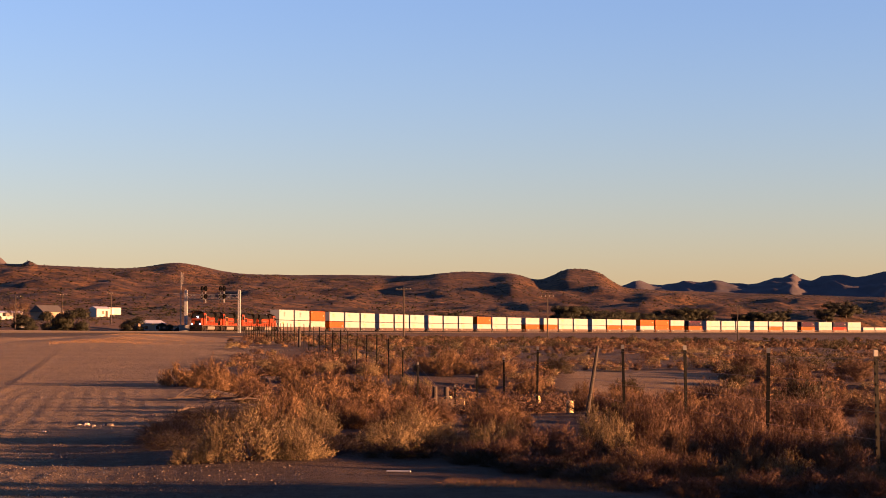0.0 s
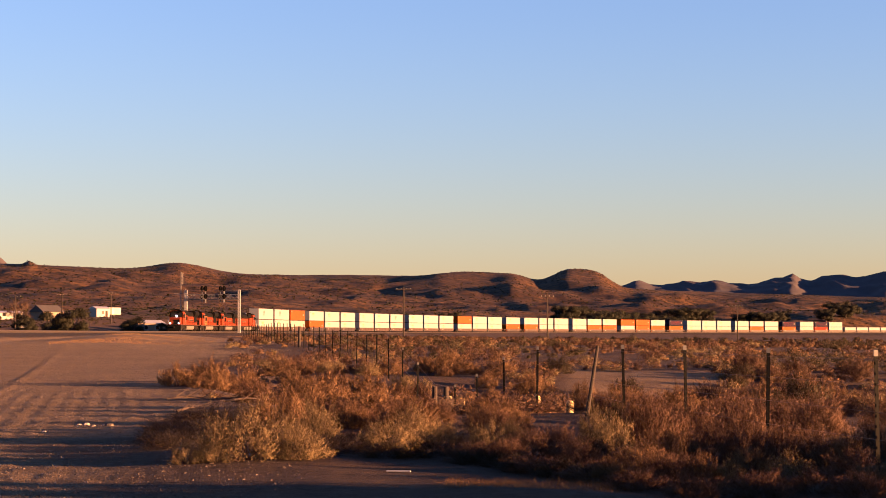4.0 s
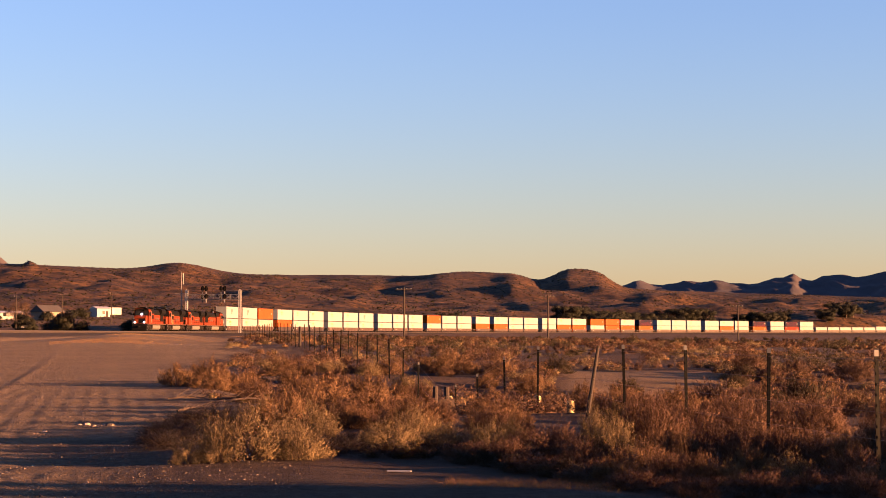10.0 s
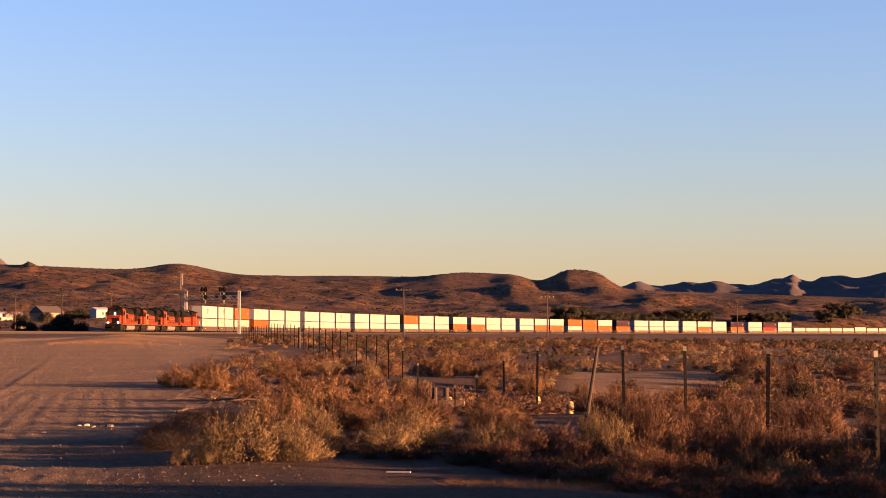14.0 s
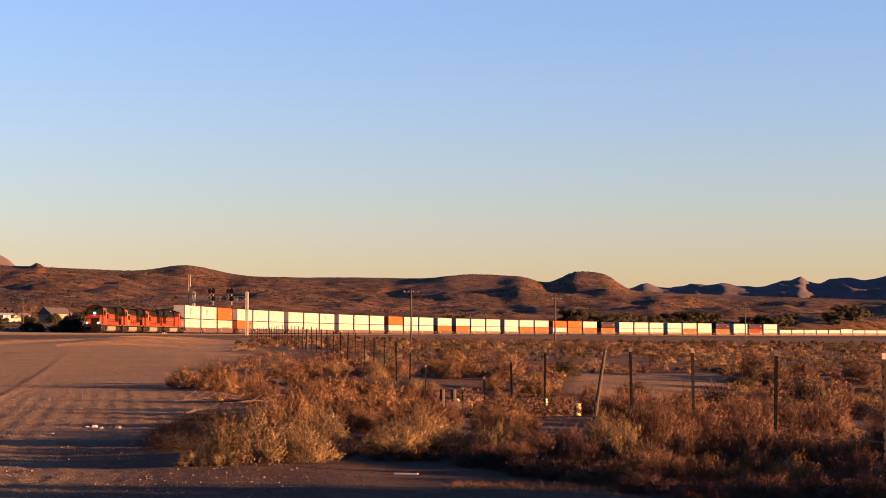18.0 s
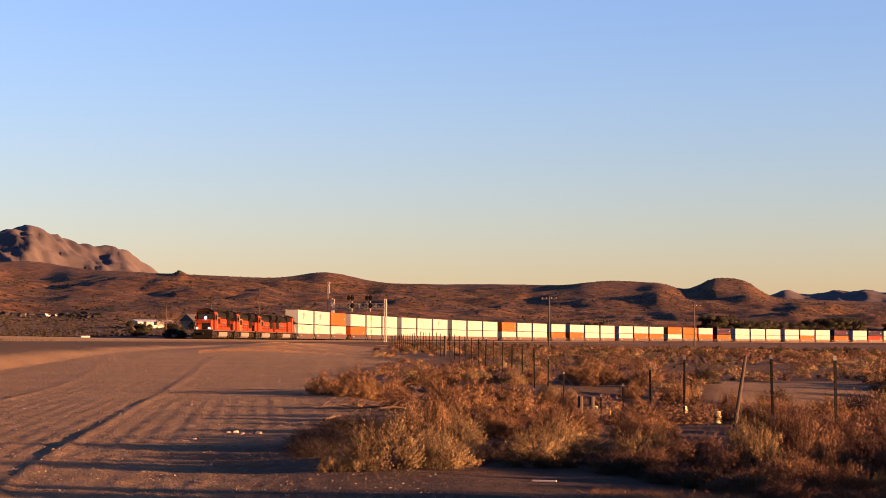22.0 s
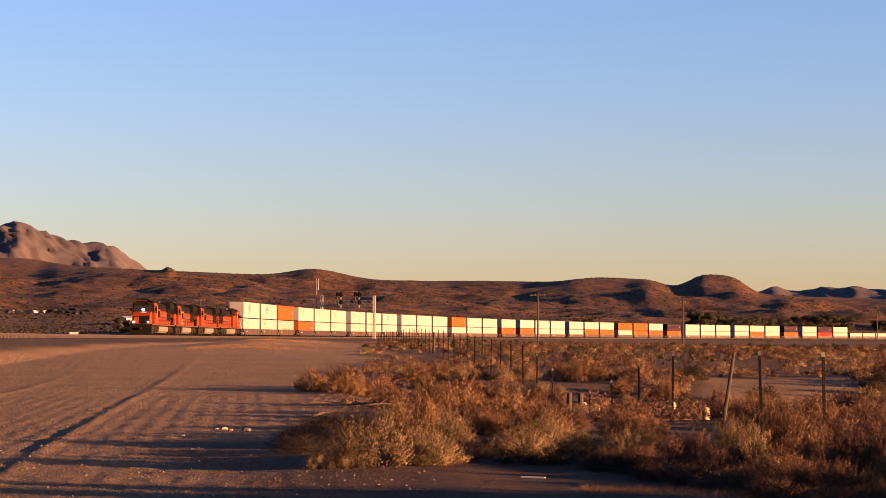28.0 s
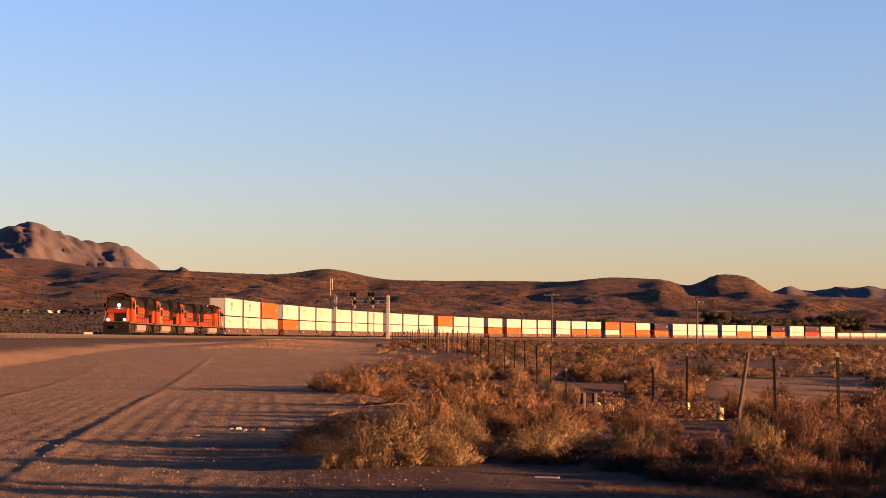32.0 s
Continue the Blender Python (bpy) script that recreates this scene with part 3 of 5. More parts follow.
    for sgn in (-1, 1):
        g = Geo()
        for z in (2.05, 2.5):
            g.tube((-9.9, sgn * 1.47, z), (5.3, sgn * 1.47, z), 0.022, n=5)
        for k in range(9):
            g.tube((-9.9 + k * 1.9, sgn * 1.47, 1.5), (-9.9 + k * 1.9, sgn * 1.47, 2.5), 0.022, n=5)
        part("handrail", g, M["truck"], loco)
        for k in range(4):
            part("step_tread", Geo().box(9.55, 10.0, *sorted((sgn * 1.05, sgn * 1.5)), 0.35 + k * 0.28, 0.39 + k * 0.28), M["galvanised"], loco)
        g = Geo().tube((10.0, sgn * 1.45, 1.5), (9.8, sgn * 1.2, 2.7), 0.025, n=5)
        part("grab_rail", g, M["galvanised"], loco)
        part("ditch_light", Geo().tube((9.95, sgn * 0.95, 1.72), (10.08, sgn * 0.95, 1.72), 0.10, n=12), M["headlight"], loco, "lit ditch light")
        part("mirror", Geo().box(7.8, 7.86, min(sgn * 1.5, sgn * 1.75), max(sgn * 1.5, sgn * 1.75), 3.2, 3.6), K, loco)
    part("headlight", Geo().tube((8.015, 0, 3.4), (8.10, 0, 3.4), 0.15, n=14), M["headlight"], loco, "lit headlight")
    part("pilot", Geo().side([(9.9, 0.25), (10.35, 0.12), (10.25, 0.9), (10.05, 1.5), (9.9, 1.5)], -1.45, 1.45), K, loco, "black snow plough")
    part("coupler", Geo().box(10.1, 10.6, -0.15, 0.15, 0.75, 1.05), M["truck"], loco)
    part("rear_coupler", Geo().box(-10.6, -10.1, -0.15, 0.15, 0.75, 1.05), M["truck"], loco)
    for sgn in (-1, 1):
        part("cab_edge_line", Geo().box(5.6, 5.68, *sorted((sgn * 1.5, sgn * 1.515)), 1.7, 4.1), M["mark_white"], cab, "pale line down the back of the cab")
        part("name_bar", Geo().box(-4.6, -0.6, *sorted((sgn * 1.02, sgn * 1.045)), 2.35, 2.75), M["cream_stripe"], hood, "plain yellow bar of lettering")
        part("air_inlet", Geo().box(-9.0, -6.0, *sorted((sgn * 1.0, sgn * 1.06)), 2.1, 3.2), K, hood, "black louvred inlet")
        for k in range(6):
            part("hood_grille", Geo().box(-5.0 + k * 1.05, -4.3 + k * 1.05, *sorted((sgn * 1.0, sgn * 1.03)), 3.32, 3.72), M["truck"], hood)
        part("equipment_rack", Geo().box(3.95, 5.2, *sorted((sgn * 1.1, sgn * 1.45)), 0.75, 1.2), M["truck"], loco)
        part("air_tank", Geo().tube((-3.6, sgn * 1.25, 1.32), (3.6, sgn * 1.25, 1.32), 0.17, n=10), M["truck"], loco)
    part("horn", Geo().tube((4.8, 0.3, 4.4), (5.2, 0.3, 4.75), 0.09, 0.16), M["galvanised"], hood)
    part("air_conditioner", Geo().box(6.2, 7.4, -0.5, 0.5, 4.68, 4.86), K, cab)
    for tx in (-6.9, 6.9):
        g = Geo()
        for sgn in (-1, 1):
            g.side([(tx - 2.6, 0.62), (tx - 2.3, 0.42), (tx + 2.3, 0.42), (tx + 2.6, 0.62), (tx + 2.5, 1.02), (tx + 0.9, 1.2), (tx - 0.9, 1.2), (tx - 2.5, 1.02)], sgn * 1.12, sgn * 1.30)
            for dx in (-1.9, 0, 1.9):
                g.box(tx + dx - 0.24, tx + dx + 0.24, min(sgn * 1.3, sgn * 1.42), max(sgn * 1.3, sgn * 1.42), 0.36, 0.78)
        part("bogie_frame", g, M["truck"], loco)
        for dx in (-1.9, 0, 1.9):
            w = Geo().tube((0, -0.9, 0), (0, 0.9, 0), 0.1, n=8)
            for sgn in (-1, 1):
                w.tube((0, sgn * 0.72, 0), (0, sgn * 0.84, 0), 0.52, n=20)
                w.tube((0, sgn * 0.84, 0), (0, sgn * 0.88, 0), 0.40, 0.36, n=20)
                w.box(-0.45, 0.45, min(sgn * 0.88, sgn * 0.90), max(sgn * 0.88, sgn * 0.90), -0.05, 0.05)
            part("wheelset", w, M["truck"], loco, m=pose(tx + dx, 0, 0.53))
    return loco


def build_container(length, paint, name_label, mark, tall=2.9, slats=False):
    """A box with corrugated sides, origin at the middle of its floor."""
    box = thing("shipping_container", name_label, "shipping container", "containers on the train")
    L, W = length / 2, 1.29
    wave = [(-L, W - 0.03)]
    for k in range(int(length / 0.6)):
        x = -L + 0.3 + k * 0.6
        wave += [(x - 0.16, W - 0.03), (x - 0.11, W), (x + 0.11, W), (x + 0.16, W - 0.03)]
    wave.append((L, W - 0.03))
    rim = wave + [(x, -y) for x, y in reversed(wave)]
    n = len(rim)
    g = Geo().add([(x, y, z) for z in (0.12, tall - 0.06) for x, y in rim],
                  [tuple(range(n)), tuple(range(2 * n - 1, n - 1, -1))] + [((i + 1) % n, i, n + i, n + (i + 1) % n) for i in range(n)])
    part("body", g, paint, box)
    part("underside", Geo().box(-L + 0.2, L - 0.2, -W + 0.12, W - 0.12, 0.02, 0.12), M["truck"], box, "dark floor frame")
    for sx in (-1, 1):
        for sy in (-1, 1):
            part("corner_post", Geo().box(*sorted((sx * L, sx * (L - 0.14))), *sorted((sy * (W + 0.01), sy * (W - 0.12))), 0, tall), paint, box)
    for sy in (-1, 1):
        for z0, z1 in ((0.06, 0.17), (tall - 0.14, tall - 0.05)):
            part("edge_rail", Geo().box(-L + 0.14, L - 0.14, *sorted((sy * (W + 0.005), sy * (W - 0.1))), z0, z1), paint, box)
    for sy in (-1, 1):
        part("door", Geo().box(-L - 0.04, -L, *sorted((sy * 0.02, sy * 1.18)), 0.14, tall - 0.12), paint, box)
        part("lock_rod", Geo().tube((-L - 0.07, sy * 0.5, 0.15), (-L - 0.07, sy * 0.5, tall - 0.15), 0.03, n=5), M["galvanised"], box)
    gm = Geo()
    if mark == "gold":
        gm.box(-1.0 + L * 0.45, 1.0 + L * 0.45, W, W + 0.012, tall * 0.62, tall * 0.80)
        gm.box(-0.7 + L * 0.45, 0.7 + L * 0.45, W, W + 0.012, tall * 0.44, tall * 0.52)
        part("logo", gm, M["mark_gold"], box, "plain golden marks")
    elif mark == "dark":
        gm.box(-1.6 + L * 0.35, 0.2 + L * 0.35, W, W + 0.012, tall * 0.55, tall * 0.78)
        gm.box(-1.0 + L * 0.35, 0.2 + L * 0.35, W, W + 0.012, tall * 0.35, tall * 0.5)
        part("logo", gm, M["mark_dark"], box, "plain dark marks")
    elif mark == "corner":
        gm.box(-L + 1.2, -L + 2.4, W, W + 0.012, tall * 0.45, tall * 0.62)
        part("logo", gm, M["mark_dark"], box, "small dark mark")
    elif mark == "wide":
        gm.box(-L * 0.5, L * 0.45, W, W + 0.012, tall * 0.22, tall * 0.45)
        part("logo", gm, M["mark_dark"], box, "plain grey mark")
    if slats:
        for k in range(4):
            part("mark_bar", Geo().box(-L * 0.8, L * 0.8, W, W + 0.012, 0.5 + k * 0.6, 0.56 + k * 0.6), M["red_box"], box)
    g = Geo()
    g.box(L - 1.8, L - 0.6, W, W + 0.01, tall - 0.55, tall - 0.4)
    part("code_bar", g, M["mark_dark"], box)
    return box


def build_well_car(pitch, length, paint, label):
    car = thing("well_car", label, "well car", "well cars of the train")
    L = length / 2 + 0.3
    for sgn in (-1, 1):
        g = Geo().side([(-L, 0.95), (-L + 1.2, 0.28), (L - 1.2, 0.28), (L, 0.95), (L, 1.32), (-L, 1.32)], sgn * 1.36, sgn * 1.46)
        part("top_chord", Geo().box(-L, L, *sorted((sgn * 1.34, sgn * 1.5)), 1.24, 1.36), paint, car)
        for k in range(9):
            x = -L + 1.4 + k * (2 * L - 2.8) / 8
            g.box(x - 0.06, x + 0.06, *sorted((sgn * 1.46, sgn * 1.5)), 0.34, 1.24)
        part("side_sill", g, paint, car)
        g = Geo().box(L - 3.6, L - 2.7, *sorted((sgn * 1.46, sgn * 1.475)), 0.78, 0.98)
        part("lettering_bar", g, M["mark_white"], car, "plain white bar of lettering")
    part("floor", Geo().box(-L + 0.6, L - 0.6, -1.3, 1.3, 0.26, 0.33), paint, car)
    for sx in (-1, 1):
        part("end_platform", Geo().box(*sorted((sx * (L - 0.05), sx * pitch / 2)), -1.2, 1.2, 0.85, 1.1), paint, car)
    for sx in (-1, 1):
        if pitch < 19 and sx < 0:
            continue
        cx = sx * (pitch / 2 - (0.0 if pitch < 19 else 1.0))
        g = Geo().box(cx - 0.2, cx + 0.2, -1.0, 1.0, 0.5, 0.8)
        for sgn in (-1, 1):
            g.side([(cx - 1.15, 0.4), (cx + 1.15, 0.4), (cx + 0.9, 0.75), (cx - 0.9, 0.75)], sgn * 0.95, sgn * 1.1)
        bogie = part("bogie", g, M["truck"], car)
        for dx in (-0.85, 0.85):
            g = Geo().tube((cx + dx, -0.8, 0.45), (cx + dx, 0.8, 0.45), 0.08, n=6)
            for sgn in (-1, 1):
                g.tube((cx + dx, sgn * 0.72, 0.45), (cx + dx, sgn * 0.86, 0.45), 0.44, n=14)
            part("wheelset", g, M["truck"], bogie)
    return car


def build_train():
    lead, second = build_locomotive(), build_locomotive(True)
    gap = 2.3
    for n in range(4):
        base = lead if n in (0, 2, 3) else second
        loco = base if n in (0, 1) else copy_thing(base, pose(0, 0, 0))
        if n:
            if loco["label"].startswith("orange and black diesel locomotive"):
                tagged(loco, "orange and black diesel freight locomotive coupled in line")
            for o in loco.children:
                if o.name.startswith(("headlight", "ditch_light")):
                    o.data = o.data.copy()
                    o.data.materials[0] = M["glass"]
                    o["label"] = "unlit lamp"
        ROLLING.append((loco, -gap - LOCO_LENGTH * (3.5 - n), 0.0, n == 3))
        WHEELS.extend((o, n == 3) for o in loco.children if o.name.startswith("wheelset"))
    kinds = {
        "W": build_container(16.15, M["white_box"], "white corrugated 53 foot container with golden marks", "gold"),
        "w": build_container(16.15, M["white_box"], "white corrugated 53 foot container with dark marks", "dark"),
        "O": build_container(16.15, M["orange_box"], "orange corrugated 53 foot container", "corner"),
        "G": build_container(16.15, M["grey_box"], "pale grey weathered shipping container", "wide"),
        "N": build_container(16.15, M["navy_box"], "dark blue container with red bars", "corner", slats=True),
        "R": build_container(16.15, M["red_box"], "rust red corrugated shipping container", "corner"),
        "S": build_container(13.7, M["white_box"], "white 45 foot container on a low car", "gold", 2.75),
    }
    cars = {}
    for key, pitch, length in (("in", 17.88, 16.15), ("end", 21.37, 16.15), ("low", 15.0, 13.7)):
        for tone, paint, word in (("t", "well_tan", "tan"), ("b", "well_brown", "dark red-brown")):
            cars[key + tone] = build_well_car(pitch, length, M[paint], word + " steel well car carrying stacked containers" if key != "low" else word + " steel well car carrying one container")
    # top and bottom of each pair, car by car; a comma ends a car
    load = "wW wW OG,WO WW WW,WW WW wW,WW WW WW,OW WW WW,WO,WO WW WW,WW WO WO,OW OO WO,NO,WW WW WW,WW WO WW,NO,WW NR WW"
    tones = "t b t t t b t b b b t t b b".split()
    used, s = set(), 0.0

    def put(base, middle, z):
        ob = base if base not in used else copy_thing(base, pose(0, 0, 0))
        used.add(base)
        ROLLING.append((ob, middle, z, False))

    for n, car in enumerate(load.split(",")):
        pairs = car.split()
        for k, (top, bottom) in enumerate(pairs):
            middle = s + 16.15 / 2
            put(cars[("end" if len(pairs) == 1 else "in") + tones[n]], middle, 0)
            put(kinds[bottom], middle, 0.335)
            put(kinds[top], middle, 0.335 + 2.965)
            s += 17.88 if k < len(pairs) - 1 else 21.37
    s -= 2.0
    for k in range(15):
        put(cars["lowb"], s + 6.85, 0)
        put(kinds["S"], s + 6.85, 0.335 if k != 5 else 0.9)
        s += 15.0
    for ob in list(kinds.values()) + list(cars.values()):
        if ob not in used:
            for o in (*ob.children_recursive, ob):
                bpy.data.objects.remove(o)


build_train()


# ---- signals and poles by the railway ----
def build_signal_bridge():
    x, y, h = track(15.0, 5.0)
    br = thing("signal_bridge", "galvanised steel signal bridge over the railway tracks", "signal bridge", m=pose(x, y, 0.9, 0, 0, -math.degrees(h)))
    # local x runs across the tracks, the road's side at 0
    span, low, high = 13.3, 9.0, 10.2
    for nm, px in (("near_mast", 0.0), ("far_mast", -span)):
        g = Geo()
        for dx in (-0.22, 0.22):
            for dy in (-0.22, 0.22):
                g.box(px + dx - 0.10, px + dx + 0.10, dy - 0.10, dy + 0.10, 0, 11.3)
        for k in range(11):
            g.tube((px - 0.22, -0.22, k * 1.05), (px + 0.22, -0.22, k * 1.05 + 1.05), 0.035, n=5)
            g.tube((px + 0.22, 0.22, k * 1.05), (px - 0.22, 0.22, k * 1.05 + 1.05), 0.035, n=5)
            g.box(px - 0.24, px + 0.24, -0.24, 0.24, k * 1.05, k * 1.05 + 0.06)
        part("mast", g, M["mast_paint"], br)
        part("footing", Geo().box(px - 0.6, px + 0.6, -0.6, 0.6, -0.6, 0.05), M["rock"], br)
    g = Geo()
    for z in (low, high):
        for dy in (-0.5, 0.5):
            g.box(-span, 0, dy - 0.05, dy + 0.05, z - 0.05, z + 0.05)
    n = 12
    for k in range(n):
        a, b = -span + k * span / n, -span + (k + 1) * span / n
        for dy in (-0.5, 0.5):
            g.tube((a, dy, low), (b, dy, high) if k % 2 else (a, dy, high), 0.035, n=5)
            g.tube((a, dy, high), (b, dy, low), 0.03, n=5)
    part("truss", g, M["galvanised"], br)
    part("walkway", Geo().box(-span, 0, -0.45, 0.45, low - 0.1, low - 0.05), M["galvanised"], br)
    rail = Geo().tube((-span, -0.5, high + 0.9), (0, -0.5, high + 0.9), 0.03, n=5)
    part("walkway_rail", rail, M["galvanised"], br)
    for px in (-8.2, -3.6):
        for dy, dx in ((-0.9, 0.0), (0.9, -1.3)):
            for nm, z0, z1 in (("signal_head", low + 1.9, low + 3.3), ("lower_head", low + 0.05, low + 1.35)):
                mid, half = (z0 + z1) / 2, (z1 - z0) / 2
                rim = [(px + dx + 0.44 * math.cos(q * math.pi / 6), mid + half * math.sin(q * math.pi / 6)) for q in range(12)]
                head = part(nm, Geo().side(rim, dy - 0.06, dy + 0.06), M["black"], br, "black oval signal head with hooded lamps")
                for k in range(3):
                    part("hood", Geo().tube((px + dx, dy - 0.06, mid + (k - 1) * 0.38), (px + dx, dy - 0.42, mid + (k - 1) * 0.38), 0.16, n=10), M["black"], head)
            part("head_bracket", Geo().box(px + dx - 0.11, px + dx + 0.11, dy - 0.05, dy + 0.05, low - 0.8, low + 1.9), M["mast_paint"] if dy < 0 else M["galvanised"], br)
    return br


def build_antenna_pole():
    x, y, h = track(15.0, -9.6)
    p = thing("antenna_pole", "tall slender steel antenna pole beside the signal bridge", "antenna pole", m=pose(x, y, 1.0))
    part("pole", Geo().tube((0, 0, 0), (0, 0, 15.6), 0.16, 0.08, n=8), M["galvanised"], p)
    part("aerial", Geo().tube((0.45, 0, 12.6), (0.45, 0, 15.4), 0.07, n=6).tube((0, 0, 14.6), (0.45, 0, 14.6), 0.04, n=5), M["mark_white"], p)
    part("cross_arm", Geo().box(-1.6, 0.6, -0.06, 0.06, 10.2, 10.35), M["galvanised"], p)
    x, y, h = track(12.0, -8.0)
    c = thing("signal_cabinet", "grey steel signal equipment cabinet by the tracks", "cabinet", m=pose(x, y, 1.1, 0, 0, 10))
    part("body", Geo().box(-1.2, 1.2, -0.8, 0.8, 0.1, 2.4), M["galvanised"], c)
    part("roof", Geo().box(-1.3, 1.3, -0.9, 0.9, 2.4, 2.5), M["roof_pale"], c)
    part("door", Geo().box(-0.5, 0.5, -0.83, -0.8, 0.2, 2.2), M["galvanised"], c)


def at_bearing(b, r):
    a = radians(b)
    return r * math.sin(a), r * math.cos(a)


def build_utility_pole(b, r, height, group="utility poles"):
    x, y = at_bearing(b, r)
    p = thing("utility_pole", "weathered wooden utility pole with a crossarm", "utility pole", group, pose(x, y, land_at(x, y) - 0.1))
    part("pole", Geo().tube((0, 0, 0), (0, 0, height), 0.16, 0.10, n=9), M["wood"], p)
    part("crossarm", Geo().box(-1.25, 1.25, -0.06, 0.06, height - 0.5, height - 0.36), M["wood"], p)
    for dx in (-1.1, -0.4, 0.4, 1.1):
        part("insulator", Geo().tube((dx, 0, height - 0.36), (dx, 0, height - 0.18), 0.05, n=6), M["mark_white"], p)
    return p


def build_relay_box():
    x, y, h = track(-229.0, -2.9)
    c = thing("relay_box", "small white relay box beside the rails", "box", m=pose(x, y, RAIL_Z - 0.45, 0, 0, 35))
    part("body", Geo().box(-0.5, 0.5, -0.35, 0.35, 0.0, 0.62, bevel=0.03), M["white_box"], c)
    part("lid", Geo().box(-0.53, 0.53, -0.38, 0.38, 0.62, 0.68), M["galvanised"], c)


build_signal_bridge()
build_antenna_pole()
build_relay_box()
for b, r, hgt in ((-1.25, 290, 8.4), (3.3, 335, 8.5), (9.24, 430, 8.4), (-11.9, 470, 8.5), (-10.4, 520, 9.0), (-13.3, 420, 8.0)):
    build_utility_pole(b, r, hgt)


# ---- the barbed-wire fence, its gap and the yellow bollards ----
FENCE_STEP = 3.66


def fence_spot(n):
    """Post number n, counted away from the camera."""
    y = FENCE_STEP * (n + 5.4)
    return 2.111 * FENCE_STEP - 0.15125 * y, y


def build_fence():
    fence = thing("wire_fence", "barbed-wire fence on dark steel posts through desert brush", "fence")
    r = random.Random(5)
    tops = []
    steel = Geo()
    steel.box(-0.023, 0.023, -0.003, 0.003, 0, 1.42)
    steel.box(-0.003, 0.003, 0.003, 0.038, 0, 1.42)
    for k in range(9):
        steel.box(-0.010, 0.010, -0.012, -0.003, 0.35 + k * 0.115, 0.38 + k * 0.115)
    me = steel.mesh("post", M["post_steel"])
    tip = Geo().box(-0.025, 0.025, -0.006, 0.004, 1.36, 1.43).mesh("post_tip", M["post_tip"])
    log = Geo().tube((0, 0, 0), (0, 0, 1.25), 0.085, 0.075, n=10).mesh("wooden_post", M["wood"])
    lean_log = Geo().tube((0, 0, 0), (0, 0, 1.38), 0.04, 0.03, n=9).mesh("wooden_post", M["wood"])
    for n in range(-2, 47):
        x, y = fence_spot(n)
        z = land_at(x, y)
        lean = pose(0, 0, 0, r.uniform(-1.5, 1.5), r.uniform(-1.2, 1.2), r.uniform(-12, 12))
        wooden = n in (4, 9, 24)
        if n == 4:
            lean = pose(0, 0, 0, 0, 9, 0)
        m = pose(x + (0.2 if n == 4 else 0), y, z - 0.02) @ lean
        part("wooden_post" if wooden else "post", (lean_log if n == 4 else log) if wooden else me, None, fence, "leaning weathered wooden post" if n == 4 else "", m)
        if not wooden and n < 12:
            part("post_tip", tip, None, fence, "", m)
        tops.append((m, wooden))
    for z in (0.45, 0.75, 1.05, 1.32):
        for (a, _), (b, _) in zip(tops[:24], tops[1:25]):
            p, q = a @ Vector((0, -0.02, z)), b @ Vector((0, -0.02, z))
            part("wire", Geo().tube(p, q, 0.003, n=4), M["wire"], fence)
    # a tan brace board between the heavy posts
    x, y = fence_spot(8.6)
    part("brace_board", Geo().box(-0.1, 0.62, -0.03, 0.03, 0.55, 0.95), M["dead_wood"], fence, "tan weathered brace board", pose(x, y, land_at(x, y)))
    # a heavy second post beside the corner
    x, y = fence_spot(8.85)
    part("wooden_post", log, None, fence, "", pose(x + 0.25, y, land_at(x, y)))


def build_bollard(b, r, top, height=1.15, rad=0.084):
    x, y = at_bearing(b, r)
    p = thing("bollard", "faded yellow steel bollard in dry brush", "bollard", "bollards", pose(x, y, top - height))
    g = Geo().tube((0, 0, 0), (0, 0, height - 0.05), rad, n=16).tube((0, 0, height - 0.05), (0, 0, height - 0.015), rad, rad * 0.8, n=16).tube((0, 0, height - 0.015), (0, 0, height), rad * 0.8, rad * 0.4, n=16)
    part("pipe", g, M["yellow"], p)


build_fence()
for b, r, top in ((4.0, 38.0, 0.24), (2.97, 44.0, 0.14), (0.6, 52.0, -0.26), (0.2, 58.0, -0.36)):
    build_bollard(b, r, top)


# ---- plants ----
def blades(base, tip, width, gen):
    """Slim triangles from base to tip, each with a side of its own."""
    d = tip - base
    side = np.cross(d, gen.normal(size=d.shape))
    side /= np.linalg.norm(side, axis=1, keepdims=True) + 1e-9
    w = side * np.asarray(width).reshape(-1, 1) / 2
    v = np.stack([base - w, base + w, tip], 1).reshape(-1, 3)
    return v, np.arange(len(v)).reshape(-1, 3)


def dome(n, gen, radius, height, inner=0.0):
    """Points in an uneven dome."""
    a, u = gen.uniform(0, 2 * np.pi, n), gen.uniform(0, 1, n)
    lobes = 1 + 0.22 * np.sin(a * 3 + gen.uniform(0, 6)) + 0.15 * np.sin(a * 5 + gen.uniform(0, 6))
    el = np.arcsin(np.clip(u, 0, 1))
    q = gen.uniform(inner, 1, n) ** 0.5
    return np.stack([np.cos(a) * np.cos(el) * radius * lobes * q, np.sin(a) * np.cos(el) * radius * lobes * q, np.sin(el) * height * (0.85 + 0.15 * lobes) * q], 1)


